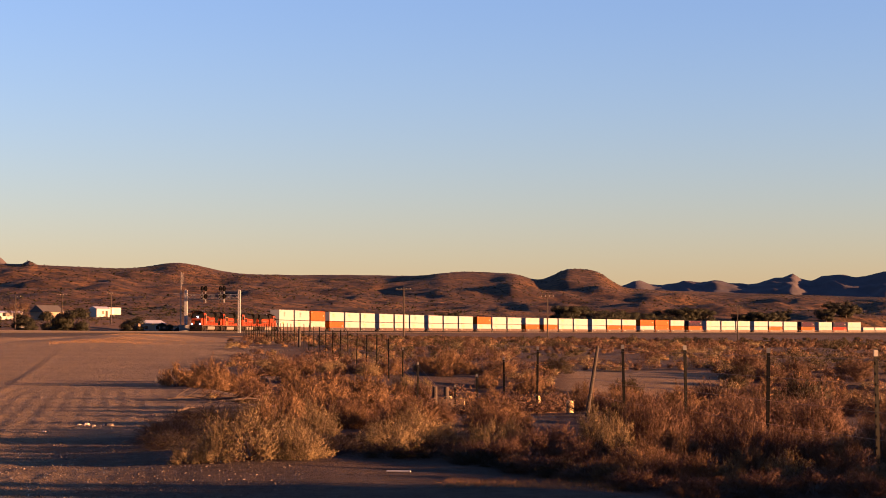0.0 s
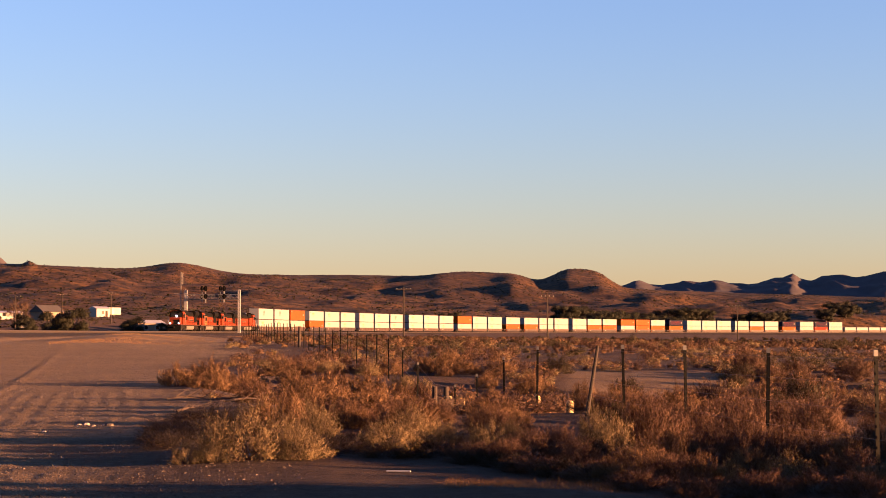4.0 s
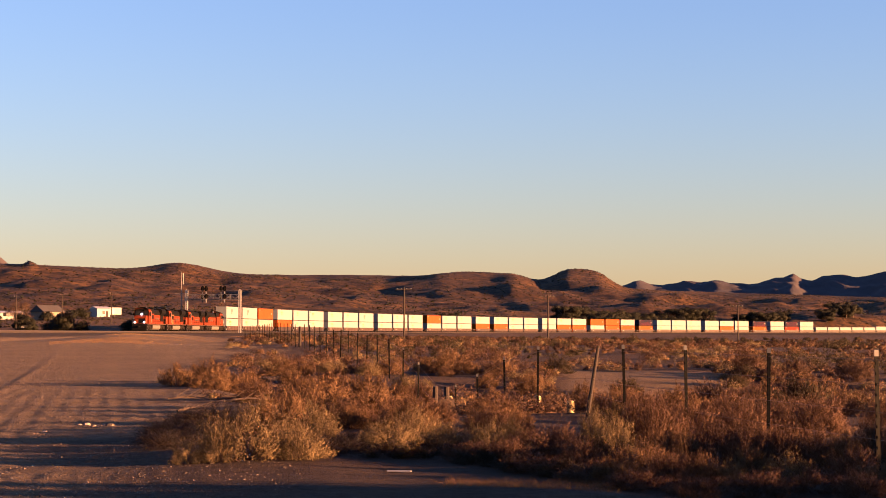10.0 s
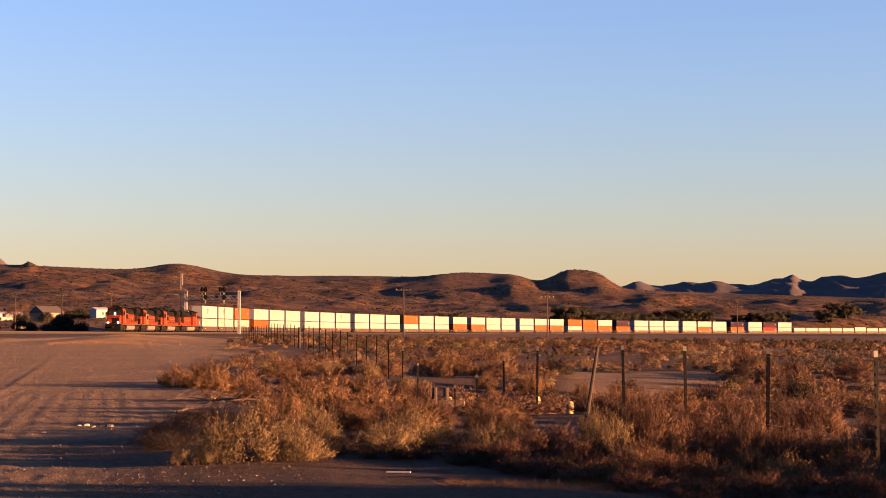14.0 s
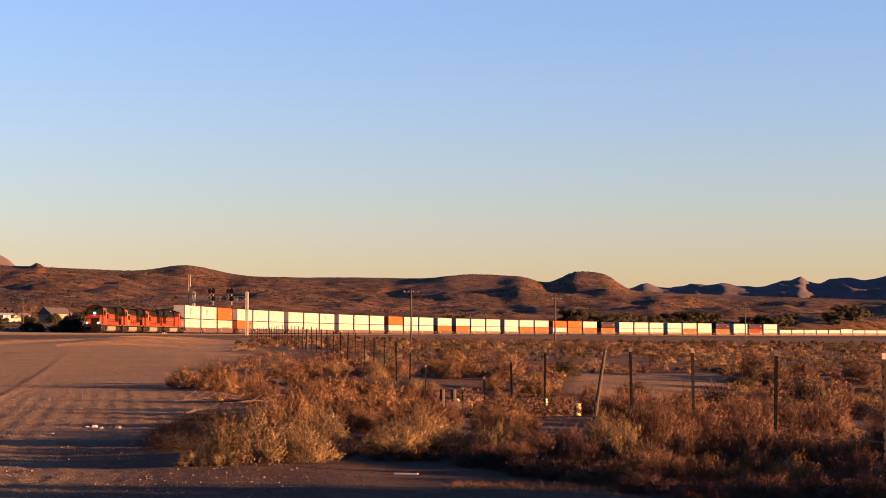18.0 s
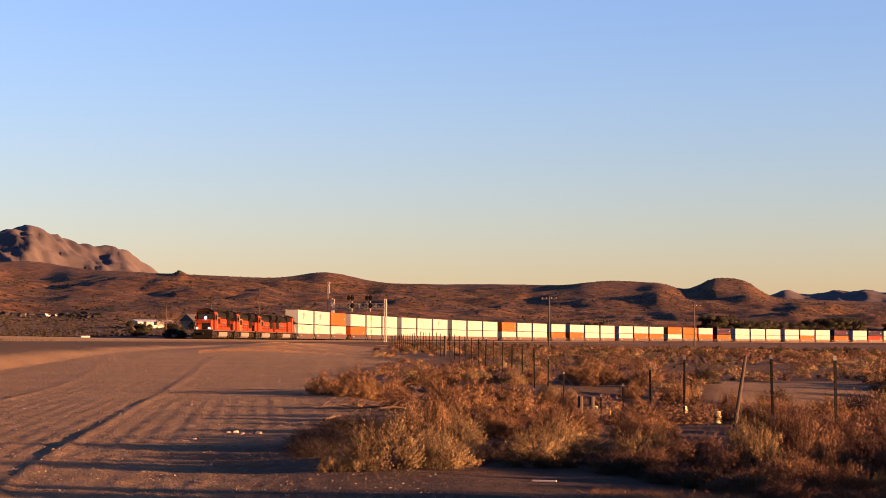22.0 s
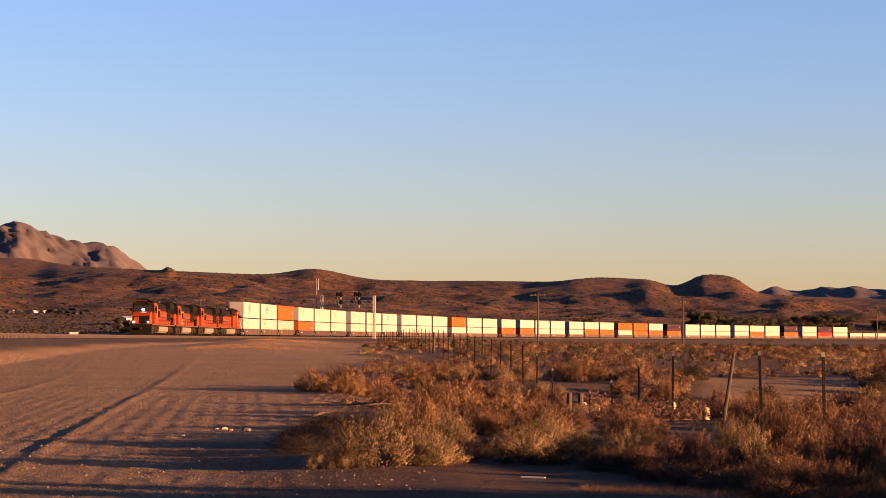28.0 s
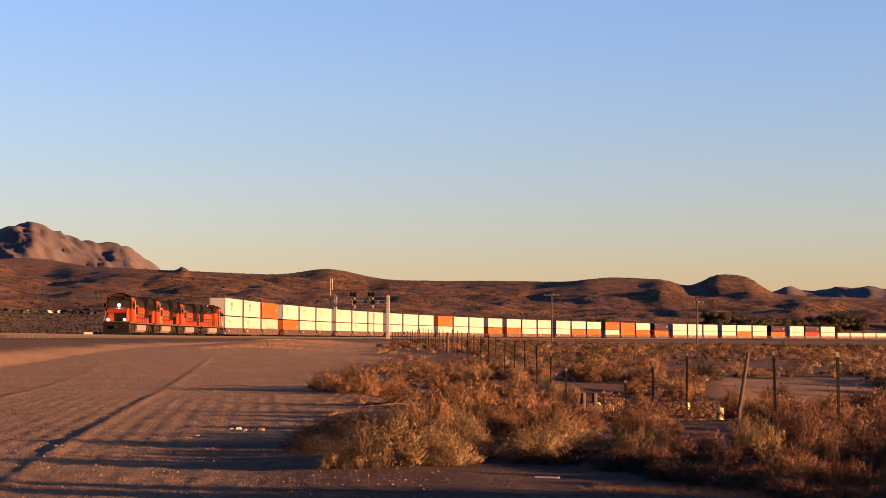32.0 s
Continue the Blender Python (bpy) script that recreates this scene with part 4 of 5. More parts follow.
def shrub_meshes(seed, arms, sprigs, leaves, length, leaf, leaf_w, leaf_mat, upright=0.5, spread=0.30):
    """A shrub of 0.42 m radius and 0.6 m height: arms fan out from the foot, sprigs stand on the arms' outer halves and carry small leaves or twiglets."""
    gen = np.random.default_rng(seed)
    R, H = 0.42, 0.60
    a = np.arange(arms) * 2.39996 + gen.uniform(-0.5, 0.5, arms)
    u = (np.arange(arms) + 0.5) / arms
    el = np.arcsin(np.clip(u * 1.02 - 0.04 + gen.normal(0, 0.06, arms), 0.02, 1))
    reach = gen.uniform(0.66, 1.0, arms)
    tip = np.stack([np.cos(a) * np.cos(el) * R * reach, np.sin(a) * np.cos(el) * R * reach, 0.03 + np.sin(el) * (H - 0.12) * reach], 1)
    foot = gen.normal(0, 0.035, (arms, 3)) * (1, 1, 0)
    bend = (foot + tip) / 2 + gen.normal(0, 0.03, (arms, 3)) + np.array([0, 0, -0.03])
    bend[:, 2] = np.maximum(bend[:, 2], 0.02)
    v1, f1 = blades(foot, bend, gen.uniform(0.010, 0.022, arms), gen)
    v2, f2 = blades(bend, tip, gen.uniform(0.006, 0.012, arms), gen)
    # sprigs
    of = gen.integers(0, arms, sprigs)
    q = gen.uniform(0.30, 1.0, sprigs) ** 0.55
    along = foot[of] + (tip[of] - foot[of]) * q[:, None]
    width = spread * R * (0.35 + 0.65 * gen.uniform(0, 1, (arms, 1))[of])
    start = along + gen.normal(0, 0.42, (sprigs, 3)) * width
    start[:, 2] = np.maximum(start[:, 2], 0.012)
    arm_way = tip[of] - foot[of]
    arm_way /= np.linalg.norm(arm_way, axis=1, keepdims=True)
    way = arm_way * 0.75 + np.array([0, 0, upright]) + gen.normal(0, 0.36, (sprigs, 3))
    way /= np.linalg.norm(way, axis=1, keepdims=True)
    span = length * gen.uniform(0.5, 1.5, sprigs)[:, None]
    end = start + way * span
    v3, f3 = blades(start, end, np.full(sprigs, leaf_w * 0.55), gen)
    twig = numpy_mesh("branchwork", np.vstack([v1, v2, v3]), np.vstack([f1, f2 + len(v1), f3 + len(v1) + len(v2)]), M["twig"], False)
    k = np.repeat(np.arange(sprigs), leaves)
    n = len(k)
    p = start[k] + way[k] * span[k] * gen.uniform(0.15, 1.0, (n, 1))
    d = way[k] * 0.9 + gen.normal(0, 0.45, (n, 3))
    d /= np.linalg.norm(d, axis=1, keepdims=True)
    v, f = blades(p, p + d * leaf * gen.uniform(0.6, 1.5, (n, 1)), leaf_w * gen.uniform(0.7, 1.4, n), gen)
    v[:, 2] = np.maximum(v[:, 2], 0.004)
    off = start - along
    out = arm_way * 0.55 + off / (np.linalg.norm(off, axis=1, keepdims=True) + 1e-9) * 0.65 + way * 0.2
    out /= np.linalg.norm(out, axis=1, keepdims=True)
    return twig, numpy_mesh("foliage", v, f, leaf_mat, False, out[k])


SHRUBS = []
for k, (mat, label, arms, length, leaf, leaf_w, upright, spread) in enumerate((
        ("sage", "grey-green sagebrush lit by low sun", 34, 0.085, 0.020, 0.0065, 0.75, 0.34), ("sage", "grey-green sagebrush lit by low sun", 26, 0.080, 0.020, 0.0065, 0.55, 0.36),
        ("straw", "straw-coloured dry desert shrub", 30, 0.110, 0.030, 0.0055, 0.80, 0.30), ("straw", "straw-coloured dry desert shrub", 24, 0.100, 0.030, 0.0055, 0.55, 0.32),
        ("rust_brush", "reddish-brown dry desert shrub", 28, 0.130, 0.034, 0.0048, 0.60, 0.30), ("rust_brush", "reddish-brown dry desert shrub", 34, 0.150, 0.036, 0.0048, 0.90, 0.26),
        ("rust_brush", "reddish-brown dry desert shrub", 24, 0.120, 0.034, 0.0048, 0.40, 0.34), ("creosote", "dark olive creosote bush", 26, 0.100, 0.022, 0.0075, 0.70, 0.36),
        ("dead_twig_shaded", "dead grey-brown brush without leaves, darkened for shade", 26, 0.260, 0.120, 0.0045, 0.10, 0.40))):
    count = 900 if mat == "dead_twig_shaded" else 1350
    near = shrub_meshes(100 + k, arms, count, 5 if mat == "dead_twig_shaded" else 11, length, leaf, leaf_w, M[mat], upright, spread)
    back = shrub_meshes(200 + k, arms, int(count * 0.62), 4 if mat == "dead_twig_shaded" else 9, length, leaf * 1.3, leaf_w * 1.45, M[mat], upright, spread)
    SHRUBS.append((mat, label, near, back))


def plant_shrub(kind, x, y, radius, height, turn):
    mat, label, near, back = SHRUBS[kind]
    twig, foliage = near if math.hypot(x, y) < 33 else back
    z = land_at(x, y)
    m = pose(x, y, z - 0.02, 0, 0, turn) @ Matrix.Diagonal((radius / 0.42, radius / 0.42, height / 0.60, 1))
    s = thing("desert_shrub", label, "shrub", "desert shrubs", m)
    part("branchwork", twig, None, s)
    part("foliage", foliage, None, s)


def plant_brush():
    gen = np.random.default_rng(11)
    placed = []

    def rank(kind, spots):
        """Shrubs set one by one: bearing, distance, radius, height of the top over the road."""
        for b, r, radius, top in spots:
            x, y = at_bearing(b, r)
            placed.append((x, y, radius))
            plant_shrub(kind, x, y, radius * 1.12, max(0.24, (top - land_at(x, y)) * (0.6 if kind == 8 else 1.0)), float(gen.uniform(0, 360)))

    rank(0, ((-6.28, 22.6, 0.57, 0.83), (-4.98, 23.4, 0.33, 0.68), (-4.09, 26, 0.37, 0.77), (-4.72, 29, 0.32, 0.74), (-5.78, 30, 0.38, 0.71), (-1.68, 24.3, 0.38, 0.56), (0.11, 25, 0.31, 0.49), (1.4, 24.6, 0.31, 0.54), (5.37, 24.2, 0.26, 0.69), (11.59, 22, 0.21, 0.37)))
    rank(1, ((-7.2, 22.3, 0.24, 0.59), (-8.07, 22.3, 0.21, 0.38), (-4.5, 22.6, 0.34, 0.57), (-3.74, 25.5, 0.28, 0.49), (-2.31, 24.6, 0.23, 0.45), (-0.88, 25.6, 0.36, 0.67), (2.17, 25, 0.23, 0.51), (4.75, 24.6, 0.23, 0.74), (10.81, 20.2, 0.28, 0.4), (8.99, 19.6, 0.18, 0.36)))
    rank(2, ((-7.28, 57, 0.62, 0.93), (-7.81, 60, 0.47, 0.7), (-2.93, 36, 0.39, 0.5), (-2.4, 56, 0.79, 0.56), (5.37, 19.8, 0.25, 0.38), (7.23, 21.5, 0.3, 0.63), (9.68, 21, 0.23, 0.43), (13.29, 19.2, 0.24, 0.39), (12.1, 46, 0.5, 0.52)))
    rank(3, ((-6.4, 55, 0.52, 0.7), (-3.74, 42, 0.39, 0.53), (-2.22, 40, 0.44, 0.39), (-5.43, 66, 0.62, 0.61), (-1.5, 38, 0.36, 0.34), (6.17, 20.6, 0.35, 0.5), (8.11, 19.8, 0.28, 0.41), (12.44, 21.5, 0.24, 0.59), (11.24, 44, 0.55, 0.68)))
    rank(4, ((2.79, 22.8, 0.39, 0.49), (1.9, 22.2, 0.31, 0.4), (4.22, 21.5, 0.3, 0.44), (0.82, 22.4, 0.32, 0.35), (8.99, 30, 0.47, 0.71), (10.72, 29, 0.45, 0.63), (8.46, 22.5, 0.32, 0.63), (13.38, 23, 0.32, 0.68), (4.75, 20, 0.38, 0.27), (5.99, 18.8, 0.35, 0.27), (9.86, 18.6, 0.32, 0.3), (-3.29, 33, 0.36, 0.51), (-1.68, 30, 0.33, 0.47)))
    rank(5, ((3.59, 23.2, 0.25, 0.54), (6.52, 25.5, 0.44, 0.82), (9.68, 28, 0.39, 0.73), (10.55, 22, 0.31, 0.65), (9.33, 21.5, 0.3, 0.64), (7.05, 19.6, 0.28, 0.45), (7.93, 18.4, 0.32, 0.27), (13.12, 18.4, 0.29, 0.3), (-2.58, 31, 0.39, 0.46)))
    rank(6, ((7.76, 27, 0.46, 0.72), (11.76, 21.8, 0.34, 0.54), (12.61, 20, 0.28, 0.46), (3.15, 21, 0.43, 0.27), (11.59, 18.9, 0.32, 0.32)))
    # last bush here and last two below are added to darken a shaded gap
    rank(7, ((-0.43, 23.2, 0.4, 0.38), (-1.68, 23, 0.36, 0.32), (1.18, 22, 0.34, 0.27), (2.34, 21.4, 0.37, 0.24), (3.86, 20.6, 0.32, 0.29), (4.75, 22.5, 0.35, 0.45), (-2.93, 24.6, 0.31, 0.35)))
    rank(8, ((-8.6, 27, 0.34, 0.62), (-8.25, 25.6, 0.28, 0.45), (-8.78, 25, 0.31, 0.32), (-8.07, 29, 0.41, 0.45), (-7.2, 33, 0.46, 0.61), (-6.49, 28, 0.31, 0.68), (-7.81, 33, 0.41, 0.51), (-8.6, 28, 0.35, 0.38), (-4, 23.4, 0.26, 0.29), (-3.29, 24, 0.3, 0.31)))
    # the rest of the brush, smaller and looser towards the wash
    tries, count = 0, 0
    while count < 215 and tries < 20000:
        tries += 1
        y = 25 + 46 * float(gen.uniform(0, 1)) ** 1.05
        x = float(gen.uniform(-11, 19))
        b = math.degrees(math.atan2(x, y))
        if x < road_edge(y) + 0.4 or b > 15.4 or (y < 26.5 and b < 1) or (y < 52 and b < -6.2):
            continue
        # the bollards stand clear
        if y < 52 and min(abs(b - q) for q in (0.6, 2.97, 4.0)) < 0.65:
            continue
        # the sandy bank of the wash, and a bare patch nearer
        if (60.5 < y < 70.5 and 3.9 < b < 8.6) or (38 < y < 46 and 11.3 < b < 14.2):
            continue
        radius = 0.26 + (0.46 if y > 34 else 0.30) * float(gen.uniform(0, 1)) ** 1.2
        if any((x - p) ** 2 + (y - q) ** 2 < (0.72 * (radius + w)) ** 2 for p, q, w in placed):
            continue
        placed.append((x, y, radius))
        count += 1
        patch = float(fractal(np.array([x * 0.09]), np.array([y * 0.09 + 4]), 2)[0])
        warm = b > 3.5 or patch > 0.2
        kind = int(gen.choice([4, 5, 6, 3, 2, 3, 4, 7] if warm else [0, 1, 2, 3, 4, 3, 2]))
        height = radius * float(gen.uniform(1.05, 1.5))
        # the low posts stand clear
        if 30 < y < 56 and -1.8 < b < 5.0:
            height = min(height, 0.48)
        plant_shrub(kind, x, y, radius, height, float(gen.uniform(0, 360)))
    # the same brush goes on to the right of the view and shades the road
    for k in range(14):
        y = float(gen.uniform(4, 15.5))
        x = float(gen.uniform(4.6 + 0.12 * y, 14))
        plant_shrub(int(gen.choice([4, 5, 6, 3])), x, y, float(gen.uniform(0.4, 0.6)), float(gen.uniform(0.7, 1.0)), float(gen.uniform(0, 360)))
    # unseen rows of creosote, added off to the right to shade the near road
    for k in range(12):
        x = 7.6 + 0.8 * (k % 4)
        plant_shrub(7, x, 17.6 + 0.46 * k - 0.24 * (k % 4), 0.75, 0.92 + 0.10 * (k % 3), 47.0 * k)
    for k in range(5):
        plant_shrub(7, 8.0 + 0.7 * (k % 3), 13.4 + 0.6 * k, 0.9, 2.0, 61.0 * k)
    # dead boughs on the ground at the road's edge
    for b, r, length, turn in ((-7.3, 47.0, 1.8, 8), (-6.6, 45.0, 1.5, -14), (-6.2, 43.0, 1.1, 20), (-8.0, 44.5, 1.0, 5), (-7.9, 37.5, 0.7, 40)):
        x, y = at_bearing(b, r)
        bough = thing("dead_bough", "bleached dead bough lying on the ground", "branch", "dead boughs", pose(x, y, land_at(x, y) + 0.06, 0, 0, turn))
        g = Geo().tube((-length / 2, 0, 0), (0, 0.05, 0.06), 0.028, 0.022, n=7).tube((0, 0.05, 0.06), (length / 2, -0.04, 0.02), 0.022, 0.012, n=7)
        part("limb", g, M["dead_wood"], bough)
        for q in (-0.3, -0.05, 0.15, 0.3, 0.42):
            up = float(gen.uniform(0.05, 0.22))
            part("twig", Geo().tube((q * length, 0, 0.04), (q * length + 0.3, float(gen.uniform(-0.2, 0.2)), 0.04 + up), 0.010, 0.004, n=5), M["dead_wood"], bough)


def far_brush():
    """Scrub farther out, too much to count: mounds of twigs that stand out from a middle."""
    gen = np.random.default_rng(21)
    for name, mat, n, lo, hi, most in (("far_scrub", "rust_brush", 1600, 36, 400, 0.62), ("far_scrub", "straw", 600, 36, 330, 0.54), ("far_scrub", "sage", 420, 38, 300, 0.54), ("far_creosote", "creosote", 420, 72, 420, 1.0)):
        r = lo * (hi / lo) ** gen.uniform(0, 1, n * 4)
        b = np.radians(gen.uniform(-9.5, 15.5, n * 4))
        x, y = r * np.sin(b), r * np.cos(b)
        clump = fractal(x * 0.16 + 3, y * 0.11, 3) if mat != "creosote" else fractal(x * 0.05 + 3, y * 0.03 + 9, 2) - 0.1
        ok = (x > road_edge(y) + 1) & (beside_track(x, y) > (14 if mat != "creosote" else 32)) & (clump > -0.05)
        ok &= ~((np.abs(np.degrees(b) - 6.2) < 2.5) & (y < 70.5))
        x, y = x[ok][:n], y[ok][:n]
        z = land(x, y)
        size = 0.22 + most * gen.uniform(0, 1, len(x)) ** 1.7
        per, lobes = 360, 6
        m = len(x)
        heart = dome(m * lobes, gen, 0.55, 0.50, 0.2).reshape(m, lobes, 3)
        pick = gen.integers(0, lobes, (m, per))
        c = np.take_along_axis(heart, pick[:, :, None].repeat(3, 2), 1)
        way = gen.normal(0, 1, (m, per, 3))
        way[:, :, 2] = np.abs(way[:, :, 2]) * 1.1 - 0.2
        way /= np.linalg.norm(way, axis=2, keepdims=True)
        out = way * 0.8 + c * 0.7
        out /= np.linalg.norm(out, axis=2, keepdims=True) + 1e-9
        sz = size[:, None, None]
        foot = np.stack([x, y, z], 1)[:, None, :]
        q = gen.uniform(0.1, 1, (m, per, 1)) ** 0.6
        base = foot + (c + way * 0.36 * q) * sz
        far = np.hypot(x, y)[:, None, None]
        tip = base + (way * 0.6 + gen.normal(0, 0.6, way.shape) + np.array([0, 0, 0.2])) * (0.022 + 0.00028 * far) * (0.5 + sz)
        wide = np.broadcast_to(0.010 + 0.00024 * far, (m, per, 1))
        v, f = blades(base.reshape(-1, 3), tip.reshape(-1, 3), wide.ravel(), gen)
        v[:, 2] = np.maximum(v[:, 2], np.repeat(z, per * 3))
        tagged(new(name, numpy_mesh(name, v, f, M[mat], False, out.reshape(-1, 3))), "dry desert scrub covering the flat" if mat != "creosote" else "dark olive creosote bushes on the flat", "scrub", kind="stuff")
    # beyond the railway
    n = 8000
    r = 200 * (1100 / 200) ** gen.uniform(0, 1, n * 2)
    b = np.radians(gen.uniform(-20, 15.5, n * 2))
    x, y = r * np.sin(b), r * np.cos(b)
    ok = beside_track(x, y) < -45
    x, y = x[ok][:n], y[ok][:n]
    z = land(x, y)
    per = 18
    size = gen.uniform(0.35, 0.9, len(x))
    foot = np.repeat(np.stack([x, y, z], 1), per, 0)
    sz = np.repeat(size, per)[:, None]
    p = dome(len(foot), gen, 1.0, 0.85, 0.2) * sz
    v, f = blades(foot + p * 0.3, foot + p, 0.3 * np.ravel(sz), gen)
    tagged(new("plain_scrub", numpy_mesh("plain_scrub", v, f, M["creosote"], False, p / np.linalg.norm(p, axis=1, keepdims=True))), "sparse dark scrub on the desert plain", "scrub", kind="stuff")
    # bushes dotted over the hills
    n, per = 30000, 8
    r = np.sqrt(gen.uniform(650**2, 2150**2, n))
    b = np.radians(gen.uniform(-19.5, 15.5, n))
    x, y = r * np.sin(b), r * np.cos(b)
    ok = (fractal(x * 0.012, y * 0.006, 3) + gen.uniform(-0.4, 0.4, n) > -0.1) & (beside_track(x, y) < -30)
    x, y = x[ok], y[ok]
    foot = np.repeat(np.stack([x, y, land(x, y) - 0.2], 1), per, 0)
    sz = np.repeat(gen.uniform(0.7, 1.7, len(x)), per)[:, None]
    p = dome(len(foot), gen, 1.0, 0.9, 0.2) * sz
    v, f = blades(foot + p * 0.1, foot + p, 0.7 * np.ravel(sz), gen)
    tagged(new("hill_scrub", numpy_mesh("hill_scrub", v, f, M["tree_leaf"], False, p / np.linalg.norm(p, axis=1, keepdims=True))), "dark bushes dotted over the dry hills", "scrub", kind="stuff")


def build_tree(seed, height, width, mat, label, leaves=7500, bare=False):
    gen = np.random.default_rng(seed)
    tree = thing("tree", label, "tree", "trees by the settlement")
    g = Geo()
    g.tube((0, 0, -0.2), (0.1, 0, height * 0.35), 0.045 * height, 0.03 * height, n=8)
    clumps = []
    for k in range(16):
        a = k * 2.4
        u = gen.uniform(0.0, 1.0)
        q = np.array([math.cos(a) * width / 2 * gen.uniform(0.3, 0.95), math.sin(a) * width / 2 * gen.uniform(0.3, 0.95), height * (0.14 + 0.70 * u)])
        g.tube((0.1, 0, height * gen.uniform(0.2, 0.36)), tuple(q), 0.016 * height, 0.005 * height, n=5)
        clumps.append(q)
    part("trunk", g, M["bark"], tree)
    c = np.array(clumps)[gen.integers(0, len(clumps), leaves)]
    off = gen.normal(0, 1, (leaves, 3))
    off *= (gen.uniform(0.2, 1, (leaves, 1)) ** 0.6) / np.linalg.norm(off, axis=1, keepdims=True)
    p = c + off * np.array([width * 0.22, width * 0.22, height * 0.16])
    p[:, 2] = np.maximum(p[:, 2], 0.1 * height)
    way = gen.normal(0, 1, (leaves, 3))
    way /= np.linalg.norm(way, axis=1, keepdims=True)
    v, f = blades(p, p + way * height * (0.09 if bare else 0.06), height * (0.006 if bare else 0.034) * np.ones(leaves), gen)
    out = off + np.array([0, 0, 0.2])
    part("crown", numpy_mesh("crown", v, f, M[mat], False, out / np.linalg.norm(out, axis=1, keepdims=True)), None, tree)
    return tree


def plant_trees():
    gen = np.random.default_rng(31)
    low = build_tree(1, 5.5, 6.5, "tree_leaf", "bushy dark green desert tree by the houses")
    tall = build_tree(2, 8.2, 11.5, "tree_leaf", "dark green tamarisk tree beyond the railway")
    bare = build_tree(3, 7.0, 6.0, "bare_tree", "leafless tan tree beside a white house", 4200, True)
    spots = [(low, -11.6, 372, 1.05), (low, -12.05, 380, 0.95), (low, -13.0, 360, 0.62), (low, -9.7, 430, 0.8), (bare, -13.2, 455, 1.0), (low, -8.7, 440, 0.5), (low, -14.2, 420, 0.72), (low, -13.95, 440, 0.5), (low, -13.1, 430, 0.7)]
    bearing, reach = np.degrees(np.arctan2(TRACK_X, TRACK_Y)), np.hypot(TRACK_X, TRACK_Y)
    ahead = S_GRID > 100

    def past_track(b, more):
        return float(np.interp(b, bearing[ahead], reach[ahead])) + more

    spots += [(tall, b, past_track(b, 70 + float(gen.uniform(0, 70))), float(gen.uniform(0.95, 1.3))) for b in np.arange(3.7, 8.2, 0.14)]
    spots += [(tall, b, past_track(b, 90 + float(gen.uniform(0, 60))), float(gen.uniform(0.8, 1.05))) for b in np.arange(9.3, 10.8, 0.17)]
    spots += [(tall, b, past_track(b, 90 + float(gen.uniform(0, 40))), float(gen.uniform(1.0, 1.25))) for b in (11.95, 12.15, 12.35, 12.55, 12.75)]
    spots += [(tall, b, past_track(b, 90 + float(gen.uniform(0, 60))), float(gen.uniform(0.7, 0.95))) for b in (0.2, 0.45, -3.4, -3.0, -2.3, -1.2)]
    used = set()
    for base, b, r, size in spots:
        x, y = at_bearing(float(b), r)
        m = pose(x, y, land_at(x, y) - 0.1, 0, 0, float(gen.uniform(0, 360)))
        t = base if base not in used else copy_thing(base, m)
        used.add(base)
        t.matrix_basis = m @ Matrix.Diagonal((size, size, size, 1))


def plant_grass():
    """Short dry grass at the edge of the brush."""
    gen = np.random.default_rng(51)
    n = 2000
    b, r = np.radians(gen.uniform(0.0, 5.5, n)), gen.uniform(18.2, 19.9, n)
    b[700:], r[700:] = np.radians(gen.uniform(-7.0, 14, 1300)), gen.uniform(23, 36, 1300)
    x, y = r * np.sin(b), r * np.cos(b)
    base = np.stack([x, y, land(x, y) - 0.01], 1)
    base = np.repeat(base, 4, 0) + gen.normal(0, 0.03, (4 * n, 3)) * (1, 1, 0)
    tip = base + gen.normal(0, 0.05, base.shape) * (1, 1, 0.3) + np.array([0, 0, 0.055]) * gen.uniform(0.3, 1.5, (4 * n, 1))
    v, f = blades(base, tip, 0.004 * np.ones(4 * n), gen)
    # taller bleached grass on the bank between road and railway
    y2 = gen.uniform(120, 330, 9000)
    side = gen.normal(19, 3.5, 9000)
    at = np.interp(y2, TRACK_Y, TRACK_X)
    x2 = at + side
    ok = (x2 < road_edge(y2) + 3) & (fractal(x2 * 0.12, y2 * 0.03, 3) > 0.12)
    x2, y2 = x2[ok], y2[ok]
    base = np.repeat(np.stack([x2, y2, land(x2, y2) - 0.02], 1), 5, 0)
    base[:, :2] += gen.normal(0, 0.12, (len(base), 2))
    tip = base + gen.normal(0, 0.06, base.shape) * (1, 1, 0.3) + np.array([0, 0, 0.13]) * gen.uniform(0.4, 1.3, (len(base), 1))
    v2, f2 = blades(base, tip, 0.018 * np.ones(len(base)), gen)
    tagged(new("bank_grass", numpy_mesh("bank_grass", v2, f2, M["straw"], False)), "bleached dry grass on the bank beside the railway", "grass", kind="stuff")
    tagged(new("dry_grass", numpy_mesh("dry_grass", v, f, M["straw"], False)), "short dry grass tufts on bare dirt", "grass", kind="stuff")


plant_brush()
plant_grass()
far_brush()
plant_trees()


